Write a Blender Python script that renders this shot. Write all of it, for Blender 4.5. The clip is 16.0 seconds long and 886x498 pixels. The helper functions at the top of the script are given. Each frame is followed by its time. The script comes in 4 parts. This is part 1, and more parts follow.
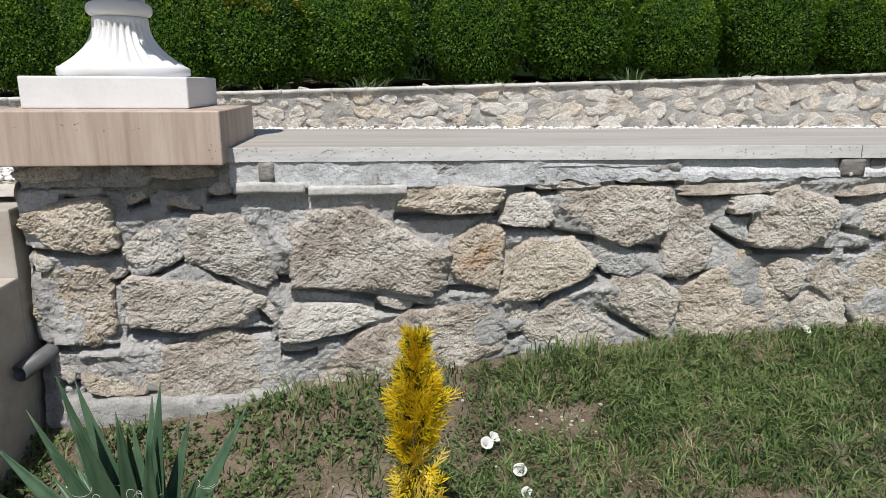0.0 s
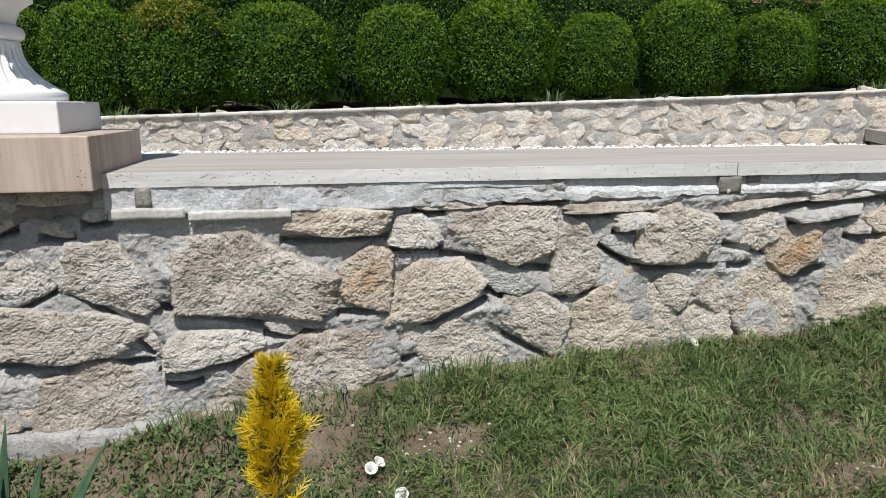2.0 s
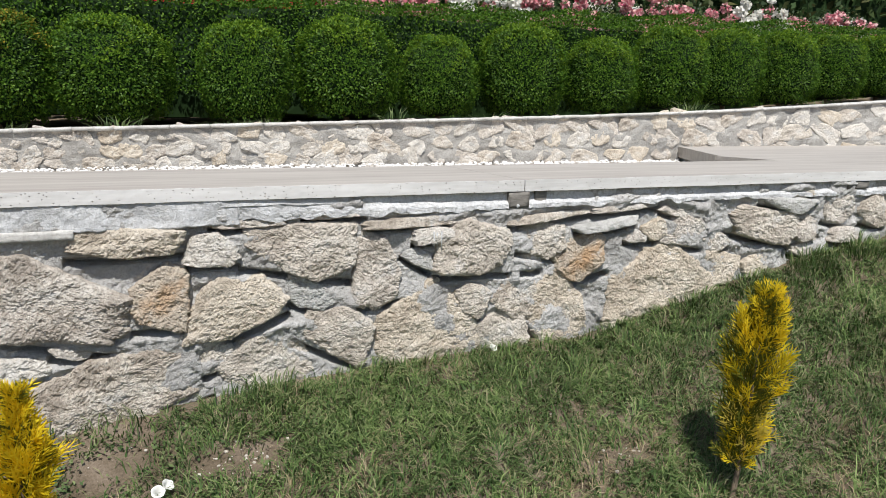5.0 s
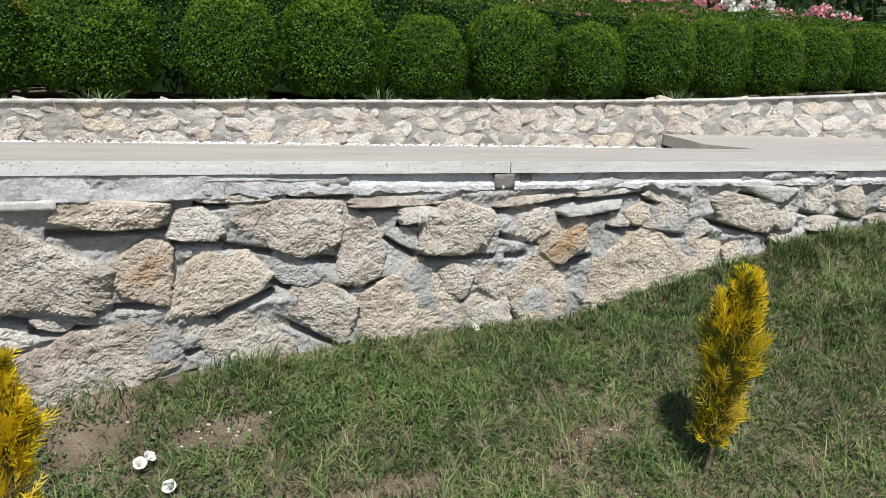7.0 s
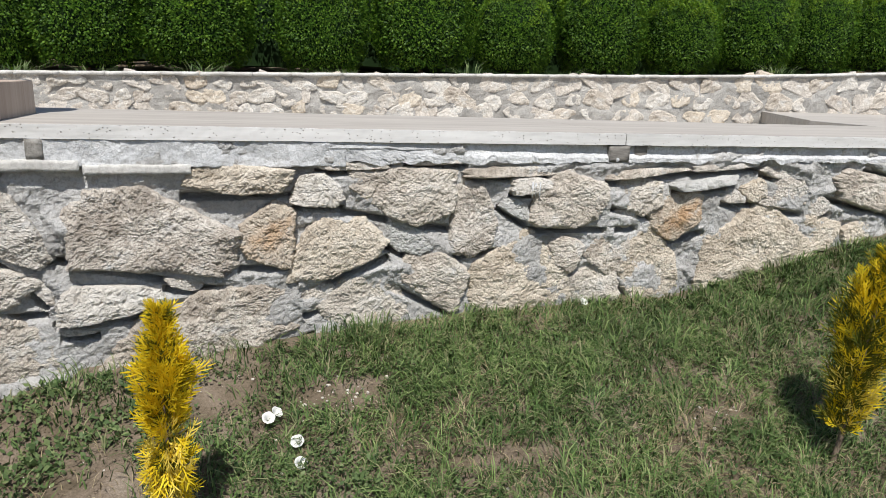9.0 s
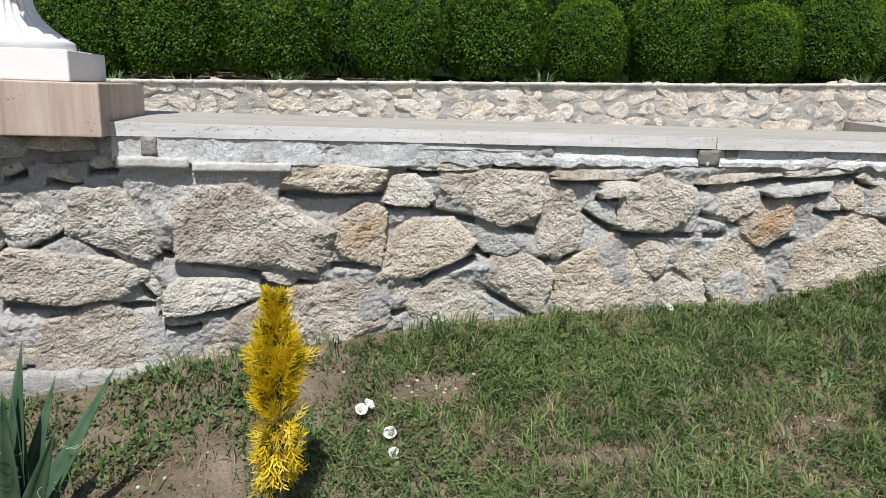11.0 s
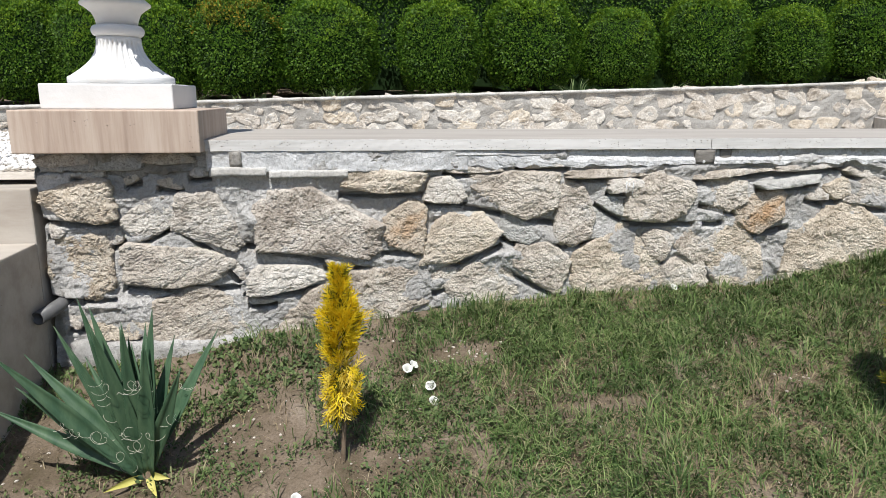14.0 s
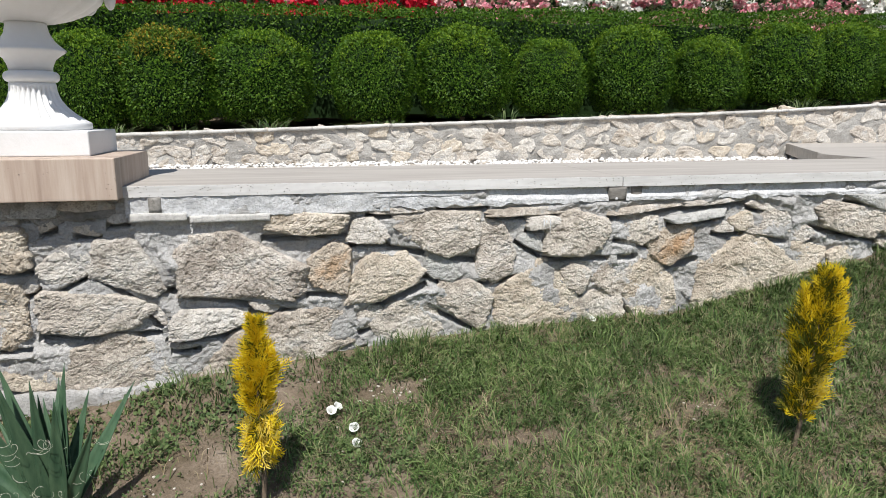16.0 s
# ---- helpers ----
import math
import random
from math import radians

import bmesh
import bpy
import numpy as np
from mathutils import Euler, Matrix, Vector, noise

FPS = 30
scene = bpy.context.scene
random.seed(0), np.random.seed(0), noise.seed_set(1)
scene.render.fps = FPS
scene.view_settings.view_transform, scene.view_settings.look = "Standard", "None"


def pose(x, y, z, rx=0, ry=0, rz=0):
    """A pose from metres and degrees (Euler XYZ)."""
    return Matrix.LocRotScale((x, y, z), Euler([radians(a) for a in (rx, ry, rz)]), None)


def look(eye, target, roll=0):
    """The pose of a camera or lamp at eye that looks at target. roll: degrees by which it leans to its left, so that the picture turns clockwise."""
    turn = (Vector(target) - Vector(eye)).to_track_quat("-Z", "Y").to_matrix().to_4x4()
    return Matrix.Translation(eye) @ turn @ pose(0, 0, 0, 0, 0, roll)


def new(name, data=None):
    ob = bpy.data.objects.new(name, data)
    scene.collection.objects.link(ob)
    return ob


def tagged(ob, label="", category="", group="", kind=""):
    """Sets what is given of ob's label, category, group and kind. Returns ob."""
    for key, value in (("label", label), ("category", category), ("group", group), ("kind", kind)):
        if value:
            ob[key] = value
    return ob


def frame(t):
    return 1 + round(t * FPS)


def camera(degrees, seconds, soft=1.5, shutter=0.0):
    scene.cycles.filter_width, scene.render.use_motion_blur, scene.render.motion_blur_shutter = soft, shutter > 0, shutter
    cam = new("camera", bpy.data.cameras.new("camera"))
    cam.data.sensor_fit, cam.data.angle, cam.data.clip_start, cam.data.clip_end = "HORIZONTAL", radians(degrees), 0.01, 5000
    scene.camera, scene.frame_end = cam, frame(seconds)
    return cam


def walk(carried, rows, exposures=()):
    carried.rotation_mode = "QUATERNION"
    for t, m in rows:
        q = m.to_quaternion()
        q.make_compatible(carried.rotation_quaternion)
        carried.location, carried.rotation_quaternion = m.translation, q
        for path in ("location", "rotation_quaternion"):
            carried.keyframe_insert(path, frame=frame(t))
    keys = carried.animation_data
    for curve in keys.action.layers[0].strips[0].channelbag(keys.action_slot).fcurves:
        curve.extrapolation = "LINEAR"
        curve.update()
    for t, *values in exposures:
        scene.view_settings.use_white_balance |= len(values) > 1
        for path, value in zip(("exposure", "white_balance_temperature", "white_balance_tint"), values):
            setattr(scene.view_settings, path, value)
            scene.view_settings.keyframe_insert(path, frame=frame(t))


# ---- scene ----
cam = camera(66.2, 16.0, soft=0.8)
PATH = [
    (0, (0.339, 0.478, 1.153), (0.555, 2.409, 0.68), 0.3),
    (0.5, (0.39, 0.476, 1.155), (0.642, 2.408, 0.706), -0.1),
    (1, (0.431, 0.471, 1.15), (0.707, 2.402, 0.706), -0.5),
    (1.5, (0.472, 0.463, 1.153), (0.789, 2.389, 0.715), -0.3),
    (2, (0.513, 0.457, 1.157), (0.872, 2.38, 0.743), 0.0),
    (2.5, (0.553, 0.435, 1.16), (0.962, 2.349, 0.749), -0.0),
    (3, (0.587, 0.418, 1.167), (1.052, 2.322, 0.769), -0.3),
    (3.5, (0.618, 0.405, 1.167), (1.15, 2.295, 0.785), 0.1),
    (4, (0.65, 0.391, 1.165), (1.244, 2.263, 0.786), 0.1),
    (4.5, (0.685, 0.378, 1.165), (1.349, 2.227, 0.788), 0.9),
    (5, (0.717, 0.334, 1.172), (1.421, 2.169, 0.803), 0.5),
    (5.2, (0.726, 0.326, 1.167), (1.422, 2.163, 0.791), 1.0),
    (7.3, (0.697, 0.321, 1.158), (1.446, 2.128, 0.741), 2.0),
    (7.5, (0.682, 0.317, 1.153), (1.407, 2.134, 0.735), 1.9),
    (8, (0.64, 0.335, 1.146), (1.3, 2.172, 0.714), 2.4),
    (8.5, (0.605, 0.347, 1.138), (1.21, 2.198, 0.681), 2.6),
    (9, (0.573, 0.366, 1.131), (1.135, 2.224, 0.649), 2.2),
    (9.5, (0.547, 0.377, 1.127), (1.067, 2.242, 0.627), 2.2),
    (9.7, (0.544, 0.381, 1.128), (1.047, 2.25, 0.625), 2.3),
    (11.8, (0.418, 0.273, 1.086), (0.766, 2.195, 0.655), 2.0),
    (12, (0.406, 0.212, 1.095), (0.745, 2.135, 0.661), 2.0),
    (12.5, (0.383, 0.11, 1.103), (0.754, 2.03, 0.686), 1.5),
    (13, (0.409, 0.067, 1.116), (0.741, 1.999, 0.723), 1.5),
    (13.5, (0.441, 0.023, 1.12), (0.697, 1.965, 0.718), 0.8),
    (14, (0.462, -0.041, 1.133), (0.719, 1.893, 0.694), 0.3),
    (14.5, (0.456, -0.083, 1.151), (0.745, 1.851, 0.729), -0.1),
    (15, (0.482, -0.098, 1.182), (0.817, 1.834, 0.789), 0.1),
    (15.5, (0.513, -0.09, 1.198), (0.873, 1.839, 0.809), -0.4),
    (16, (0.542, -0.09, 1.218), (0.952, 1.829, 0.831), 0.0),
]
walk(cam, [(t, look(eye, target, roll)) for t, eye, target, roll in PATH], [(0, 0.07), (1.5, 0.11), (3.0, 0.21), (5.0, 0.24), (9.0, 0.27), (12.5, 0.28), (14.0, 0.31), (16.0, 0.29)])

# ---- light ----
SUN_WAY = Vector((-0.14, -0.56, 1.0)).normalized()
sun = new("sun", bpy.data.lights.new("sun", "SUN"))
sun.data.energy, sun.data.angle, sun.data.color = 5.0, radians(0.53), (1.0, 0.965, 0.915)
sun.matrix_world = look(SUN_WAY * 30, (0, 0, 0))
world = bpy.data.worlds.new("world")
scene.world = world
world.use_nodes = True
sky = world.node_tree.nodes.new("ShaderNodeTexSky")
sky.sky_type, sky.sun_disc = "NISHITA", False
sky.sun_elevation = math.asin(SUN_WAY.z)
sky.sun_rotation = math.atan2(SUN_WAY.x, SUN_WAY.y)
back = world.node_tree.nodes["Background"]
back.inputs["Strength"].default_value = 0.085
world.node_tree.links.new(sky.outputs[0], back.inputs["Color"])
scene.view_settings.exposure = 0.27

# ---- materials ----


class Nodes:
    """A short way to write node materials."""

    def __init__(self, name, roughness=0.85, metallic=0.0, specular=0.3):
        self.mat = bpy.data.materials.new(name)
        self.mat.use_nodes = True
        self.tree = self.mat.node_tree
        self.shader = self.tree.nodes["Principled BSDF"]
        self.shader.inputs["Roughness"].default_value = roughness
        self.shader.inputs["Metallic"].default_value = metallic
        self.shader.inputs["Specular IOR Level"].default_value = specular
        self.coord = self.tree.nodes.new("ShaderNodeTexCoord").outputs["Object"]

    def link(self, a, b):
        self.tree.links.new(a, b)

    def stretched(self, scale, spot=(0, 0, 0)):
        n = self.tree.nodes.new("ShaderNodeMapping")
        n.inputs["Scale"].default_value = scale
        n.inputs["Location"].default_value = spot
        self.link(self.coord, n.inputs["Vector"])
        return n.outputs[0]

    def noise(self, scale, detail=4.0, rough=0.6, where=None):
        n = self.tree.nodes.new("ShaderNodeTexNoise")
        n.inputs["Scale"].default_value, n.inputs["Detail"].default_value, n.inputs["Roughness"].default_value = scale, detail, rough
        self.link(where or self.coord, n.inputs["Vector"])
        return n.outputs["Fac"]

    def cells(self, scale, where=None, feature="F1"):
        n = self.tree.nodes.new("ShaderNodeTexVoronoi")
        n.feature = feature
        n.inputs["Scale"].default_value = scale
        self.link(where or self.coord, n.inputs["Vector"])
        return n.outputs["Distance"]

    def ramp(self, value, *stops):
        n = self.tree.nodes.new("ShaderNodeValToRGB")
        while len(n.color_ramp.elements) < len(stops):
            n.color_ramp.elements.new(0.5)
        for e, (spot, col) in zip(n.color_ramp.elements, stops):
            e.position = spot
            e.color = (*col, 1) if len(col) == 3 else col
        self.link(value, n.inputs["Fac"])
        return n.outputs["Color"]

    def step(self, value, low, high):
        return self.ramp(value, (low, (0, 0, 0)), (high, (1, 1, 1)))

    def mix(self, fac, a, b, kind="MIX"):
        n = self.tree.nodes.new("ShaderNodeMix")
        n.data_type, n.blend_type = "RGBA", kind
        for sock, v in ((n.inputs[0], fac), (n.inputs[6], a), (n.inputs[7], b)):
            if isinstance(v, (int, float)):
                sock.default_value = v
            elif isinstance(v, tuple):
                sock.default_value = (*v, 1)
            else:
                self.link(v, sock)
        return n.outputs[2]

    def calc(self, kind, a, b):
        n = self.tree.nodes.new("ShaderNodeMath")
        n.operation = kind
        for sock, v in ((n.inputs[0], a), (n.inputs[1], b)):
            if isinstance(v, (int, float)):
                sock.default_value = v
            else:
                self.link(v, sock)
        return n.outputs[0]

    def island(self):
        return self.tree.nodes.new("ShaderNodeNewGeometry").outputs["Random Per Island"]

    def each(self):
        return self.tree.nodes.new("ShaderNodeObjectInfo").outputs["Random"]

    def bump(self, height, depth, strength=1.0):
        n = self.tree.nodes.new("ShaderNodeBump")
        n.inputs["Distance"].default_value, n.inputs["Strength"].default_value = depth, strength
        self.link(height, n.inputs["Height"])
        self.link(n.outputs[0], self.shader.inputs["Normal"])

    def colour(self, c):
        if isinstance(c, tuple):
            self.shader.inputs["Base Color"].default_value = (*c, 1)
        else:
            self.link(c, self.shader.inputs["Base Color"])
        return self.mat


def rough_stone(name, main, light, dark, patch=None, lime=0.5):
    """Quarry limestone: pitted, two-scale colour, smears of cement, an iron patch where it has one."""
    n = Nodes(name, 0.92, specular=0.2)
    grain = n.noise(130, 6, 0.75)
    cloud = n.noise(9, 5, 0.65)
    pits = n.cells(55, feature="F1")
    c = n.ramp(cloud, (0.3, dark), (0.5, main), (0.72, light))
    c = n.mix(n.step(grain, 0.38, 0.52), n.mix(0.72, c, dark), c)
    c = n.mix(n.step(n.noise(34, 6, 0.75), 0.36, 0.5), n.mix(0.4, c, dark), c)
    if patch:
        c = n.mix(n.step(n.noise(7.5, 3, 0.55), 0.5, 0.64), c, patch)
    smear = n.step(n.noise(6.5, 7, 0.68, n.stretched((1, 1, 1), (3.1, 1.7, 9.2))), 0.62 - 0.1 * lime, 0.72 - 0.1 * lime)
    c = n.mix(smear, c, (0.58, 0.575, 0.56))
    c = n.mix(n.calc("MULTIPLY", n.each(), 0.35), c, light)
    h = n.calc("ADD", n.calc("MULTIPLY", n.noise(38, 8, 0.75), 1.0), n.calc("MULTIPLY", n.calc("MINIMUM", pits, 0.35), 0.45))
    h = n.calc("ADD", h, n.calc("MULTIPLY", n.noise(210, 5, 0.75), 0.75))
    n.bump(h, 0.010, 1.0)
    return n.colour(c)


STONE = {
    "tan": rough_stone("limestone_tan", (0.615, 0.555, 0.48), (0.745, 0.705, 0.64), (0.28, 0.235, 0.19)),
    "pale": rough_stone("limestone_pale", (0.675, 0.635, 0.575), (0.785, 0.76, 0.71), (0.345, 0.305, 0.26)),
    "ochre": rough_stone("limestone_ochre", (0.64, 0.565, 0.465), (0.765, 0.705, 0.61), (0.31, 0.245, 0.175), lime=0.3),
    "rust": rough_stone("limestone_rust", (0.60, 0.53, 0.44), (0.70, 0.64, 0.55), (0.28, 0.21, 0.15), (0.47, 0.30, 0.165), 0.3),
    "grey": rough_stone("limestone_grey", (0.62, 0.565, 0.50), (0.75, 0.715, 0.66), (0.255, 0.215, 0.175)),
    "blue": rough_stone("stone_blue_grey", (0.52, 0.52, 0.50), (0.64, 0.635, 0.61), (0.30, 0.295, 0.28)),
}


def cement(name, main, light, dark, depth=0.012, streak=None):
    n = Nodes(name, 0.93, specular=0.2)
    if streak:
        n.coord = n.stretched(streak)
    c = n.ramp(n.noise(5, 6, 0.65), (0.32, dark), (0.5, main), (0.7, light))
    c = n.mix(n.step(n.noise(120, 5, 0.75), 0.38, 0.54), n.mix(0.7, c, dark), c)
    h = n.calc("ADD", n.noise(24, 8, 0.75), n.calc("MULTIPLY", n.noise(170, 5, 0.75), 0.5))
    n.bump(h, depth, 1.0)
    return n.colour(c)


MORTAR = cement("mortar", (0.55, 0.545, 0.535), (0.68, 0.67, 0.66), (0.36, 0.35, 0.335), 0.016)
OLD_MORTAR = cement("old_grey_mortar", (0.43, 0.415, 0.39), (0.55, 0.535, 0.505), (0.27, 0.26, 0.24), 0.014)
PLASTER = cement("whitewashed_cement", (0.66, 0.67, 0.68), (0.77, 0.78, 0.785), (0.42, 0.425, 0.43), 0.010)
FOOTING = cement("rough_concrete", (0.40, 0.385, 0.36), (0.52, 0.50, 0.47), (0.20, 0.19, 0.17), 0.010)
SLAB = cement("cut_stone_ledge", (0.54, 0.53, 0.505), (0.64, 0.63, 0.605), (0.36, 0.35, 0.33), 0.005)


def travertine(name, base, vein, pale, along, pits=0.5):
    """Cut travertine: veins along one axis, small filled and open pits."""
    n = Nodes(name, 0.62, specular=0.35)
    band = n.noise(1.0, 5, 0.6, n.stretched(along))
    c = n.ramp(band, (0.3, vein), (0.5, base), (0.68, pale))
    fine = n.noise(1.0, 4, 0.6, n.stretched(tuple(4 * a for a in along), (5, 5, 5)))
    c = n.mix(n.calc("MULTIPLY", n.step(fine, 0.45, 0.7), 0.4), c, pale)
    hole = n.step(n.calc("ADD", n.cells(85, n.stretched((1, 1, 1.4))), n.calc("MULTIPLY", n.noise(60, 3, 0.6), 0.35)), 0.28, 0.36)
    gate = n.step(n.noise(9, 3, 0.6), pits, pits + 0.05)
    c = n.mix(n.mix(gate, (0, 0, 0), n.mix(hole, (0.75, 0.75, 0.75), (0, 0, 0))), c, (0.16, 0.14, 0.12))
    n.bump(n.calc("ADD", n.mix(gate, (1, 1, 1), hole), n.calc("MULTIPLY", n.noise(80, 4, 0.6), 0.2)), 0.003, 0.9)
    return n.colour(c)


PEDESTAL = travertine("travertine_beige", (0.40, 0.315, 0.255), (0.30, 0.225, 0.18), (0.49, 0.41, 0.345), (26, 26, 1.6), 0.56)
PAVING = travertine("travertine_paving", (0.36, 0.335, 0.305), (0.29, 0.265, 0.24), (0.42, 0.395, 0.36), (1.2, 16, 16), 0.7)
COPING = travertine("travertine_cut_edge", (0.58, 0.575, 0.565), (0.48, 0.475, 0.46), (0.65, 0.645, 0.635), (2, 20, 26), 0.42)
STAIR = travertine("travertine_stair", (0.38, 0.34, 0.295), (0.30, 0.26, 0.22), (0.44, 0.405, 0.36), (2, 9, 9), 0.62)


def white_paint():
    n = Nodes("white_paint", 0.42, specular=0.45)
    c = n.ramp(n.noise(6, 5, 0.6), (0.3, (0.62, 0.62, 0.61)), (0.6, (0.69, 0.69, 0.69)))
    n.bump(n.calc("ADD", n.noise(45, 4, 0.6), n.calc("MULTIPLY", n.noise(8, 2, 0.5), 1.5)), 0.0018, 0.7)
    return n.colour(c)


WHITE = white_paint()


def soil():
    """Dry clay with thatch, moss-green tints and a scatter of grit."""
    n = Nodes("soil", 0.97, specular=0.1)
    c = n.ramp(n.noise(5.5, 6, 0.68), (0.3, (0.10, 0.085, 0.05)), (0.45, (0.19, 0.15, 0.108)), (0.6, (0.30, 0.24, 0.185)), (0.75, (0.42, 0.355, 0.285)))
    c = n.mix(n.calc("MULTIPLY", n.step(n.noise(160, 5, 0.7), 0.38, 0.6), 0.6), n.mix(0.55, c, (0.07, 0.055, 0.035)), c)
    c = n.mix(n.step(n.cells(75), 0.05, 0.09), (0.42, 0.37, 0.30), c)
    n.bump(n.calc("ADD", n.noise(30, 8, 0.75), n.calc("MULTIPLY", n.noise(170, 4, 0.7), 0.4)), 0.013, 1.0)
    return n.colour(c)


SOIL = soil()


def leafy(name, *cols, roughness=0.5, through_light=0.25, spread=14, gloss=0.15, patch=0.35):
    """Leaves: each island its own tint, with a little light passing through."""
    n = Nodes(name, roughness, specular=gloss)
    stops = [(i / max(1, len(cols) - 1) * 0.94 + 0.03, c) for i, c in enumerate(cols)]
    c = n.ramp(n.island(), *stops)
    c = n.mix(n.calc("MULTIPLY", n.step(n.noise(spread, 3, 0.6), 0.35, 0.65), patch), c, cols[0])
    n.colour(c)
    glow = n.tree.nodes.new("ShaderNodeBsdfTranslucent")
    n.link(c, glow.inputs["Color"])
    both = n.tree.nodes.new("ShaderNodeMixShader")
    both.inputs[0].default_value = through_light
    n.link(n.shader.outputs[0], both.inputs[1])
    n.link(glow.outputs[0], both.inputs[2])
    n.link(both.outputs[0], n.tree.nodes["Material Output"].inputs["Surface"])
    return n.mat


GRASS = leafy("grass_blades", (0.040, 0.075, 0.024), (0.075, 0.130, 0.038), (0.130, 0.200, 0.062), (0.215, 0.290, 0.105), (0.33, 0.31, 0.18), roughness=0.5, spread=4.5, patch=0.6)
GRASS_PALE = leafy("pale_grass_blades", (0.10, 0.16, 0.045), (0.19, 0.27, 0.09), (0.29, 0.36, 0.15), roughness=0.5)
STRAW = leafy("dry_grass", (0.20, 0.155, 0.085), (0.30, 0.245, 0.15), (0.38, 0.32, 0.21), roughness=0.7, through_light=0.1)
WEED = leafy("low_weed_leaves", (0.06, 0.10, 0.038), (0.11, 0.16, 0.062), (0.19, 0.235, 0.10), roughness=0.55)
BOX = leafy("boxwood_leaves", (0.020, 0.056, 0.006), (0.048, 0.118, 0.010), (0.084, 0.178, 0.015), (0.140, 0.245, 0.026), roughness=0.5, through_light=0.35, spread=5)
BOX_GOLD = leafy("yellowing_boxwood_leaves", (0.06, 0.10, 0.012), (0.22, 0.20, 0.02), (0.40, 0.27, 0.03), roughness=0.6, spread=5)
# lighter copy of BOX: sunlight on the ball tops, put into the leaf colour
BOX_SUNLIT = leafy("sunlit_boxwood_leaves", (0.075, 0.155, 0.008), (0.145, 0.245, 0.016), (0.22, 0.32, 0.026), roughness=0.5, through_light=0.35, spread=5)
# near-black green for added solid cores: shade between the leaves as a colour
BOX_INNER_SHADE = leafy("boxwood_inner_shade", (0.008, 0.022, 0.005), (0.014, 0.034, 0.007), roughness=0.8, through_light=0.0)
THUJA = leafy("golden_thuja_scales", (0.62, 0.44, 0.012), (0.82, 0.61, 0.02), (0.88, 0.70, 0.045), (0.70, 0.57, 0.03), roughness=0.6, through_light=0.4)
THUJA_PALE = leafy("pale_thuja_tips", (0.62, 0.48, 0.06), (0.75, 0.60, 0.14), roughness=0.6, through_light=0.3)
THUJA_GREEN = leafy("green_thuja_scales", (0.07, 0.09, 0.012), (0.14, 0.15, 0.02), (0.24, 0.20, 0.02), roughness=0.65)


def plain(name, a, b, scale=20, roughness=0.7, depth=0.002, along=None):
    n = Nodes(name, roughness)
    w = n.stretched(along) if along else None
    f = n.noise(scale, 5, 0.65, w)
    n.bump(f, depth, 0.8)
    return n.colour(n.ramp(f, (0.35, a), (0.65, b)))


BARK = plain("thin_bark", (0.11, 0.08, 0.055), (0.20, 0.155, 0.11), 60, 0.9, 0.003)
WOOD = plain("weathered_wood", (0.10, 0.094, 0.085), (0.25, 0.235, 0.215), 6, 0.85, 0.003, (3, 14, 14))
PIPE = plain("grey_plastic", (0.09, 0.092, 0.095), (0.13, 0.13, 0.132), 15, 0.45, 0.0005)
YUCCA = plain("yucca_leaf", (0.035, 0.078, 0.044), (0.075, 0.130, 0.072), 5, 0.42, 0.001, (6, 6, 1.5))
YUCCA_PALE = plain("yucca_thread", (0.42, 0.43, 0.34), (0.55, 0.55, 0.46), 20, 0.7, 0.0)
YUCCA_DRY = plain("yellow_yucca_leaf", (0.38, 0.36, 0.08), (0.5, 0.46, 0.16), 12, 0.6, 0.001)
PETAL = leafy("white_petal", (0.78, 0.78, 0.74), (0.82, 0.82, 0.80), roughness=0.7, through_light=0.3)
PEBBLE = plain("white_pebble", (0.72, 0.71, 0.69), (0.82, 0.81, 0.79), 30, 0.7, 0.002)
GRIT = plain("pale_gravel", (0.40, 0.36, 0.31), (0.56, 0.52, 0.46), 30, 0.85, 0.002)
ROSE_RED = leafy("red_rose", (0.45, 0.01, 0.03), (0.62, 0.03, 0.06), roughness=0.6)
ROSE_PINK = leafy("pink_rose", (0.62, 0.16, 0.24), (0.72, 0.42, 0.42), (0.75, 0.60, 0.55), roughness=0.6)
ROSE_WHITE = leafy("white_rose", (0.72, 0.70, 0.64), (0.80, 0.79, 0.75), roughness=0.6)
ROSE_LEAF = leafy("rose_leaves", (0.025, 0.05, 0.018), (0.05, 0.09, 0.03), (0.09, 0.09, 0.035), roughness=0.45)

# ---- building helpers ----


def mesh_of(name, verts, faces, material, smooth=False):
    me = bpy.data.meshes.new(name)
    me.from_pydata([tuple(v) for v in verts], [], [tuple(f) for f in faces])
    me.materials.append(material)
    if smooth:
        me.polygons.foreach_set("use_smooth", [True] * len(me.polygons))
    me.update()
    return me


def part(name, bm, material, parent=None, label="", smooth=False):
    me = bpy.data.meshes.new(name)
    bm.to_mesh(me)
    bm.free()
    me.materials.append(material)
    if smooth:
        me.polygons.foreach_set("use_smooth", [True] * len(me.polygons))
    ob = new(name, me)
    ob.parent = parent
    return tagged(ob, label)


def under(ob, parent, label=""):
    ob.parent = parent
    return tagged(ob, label)


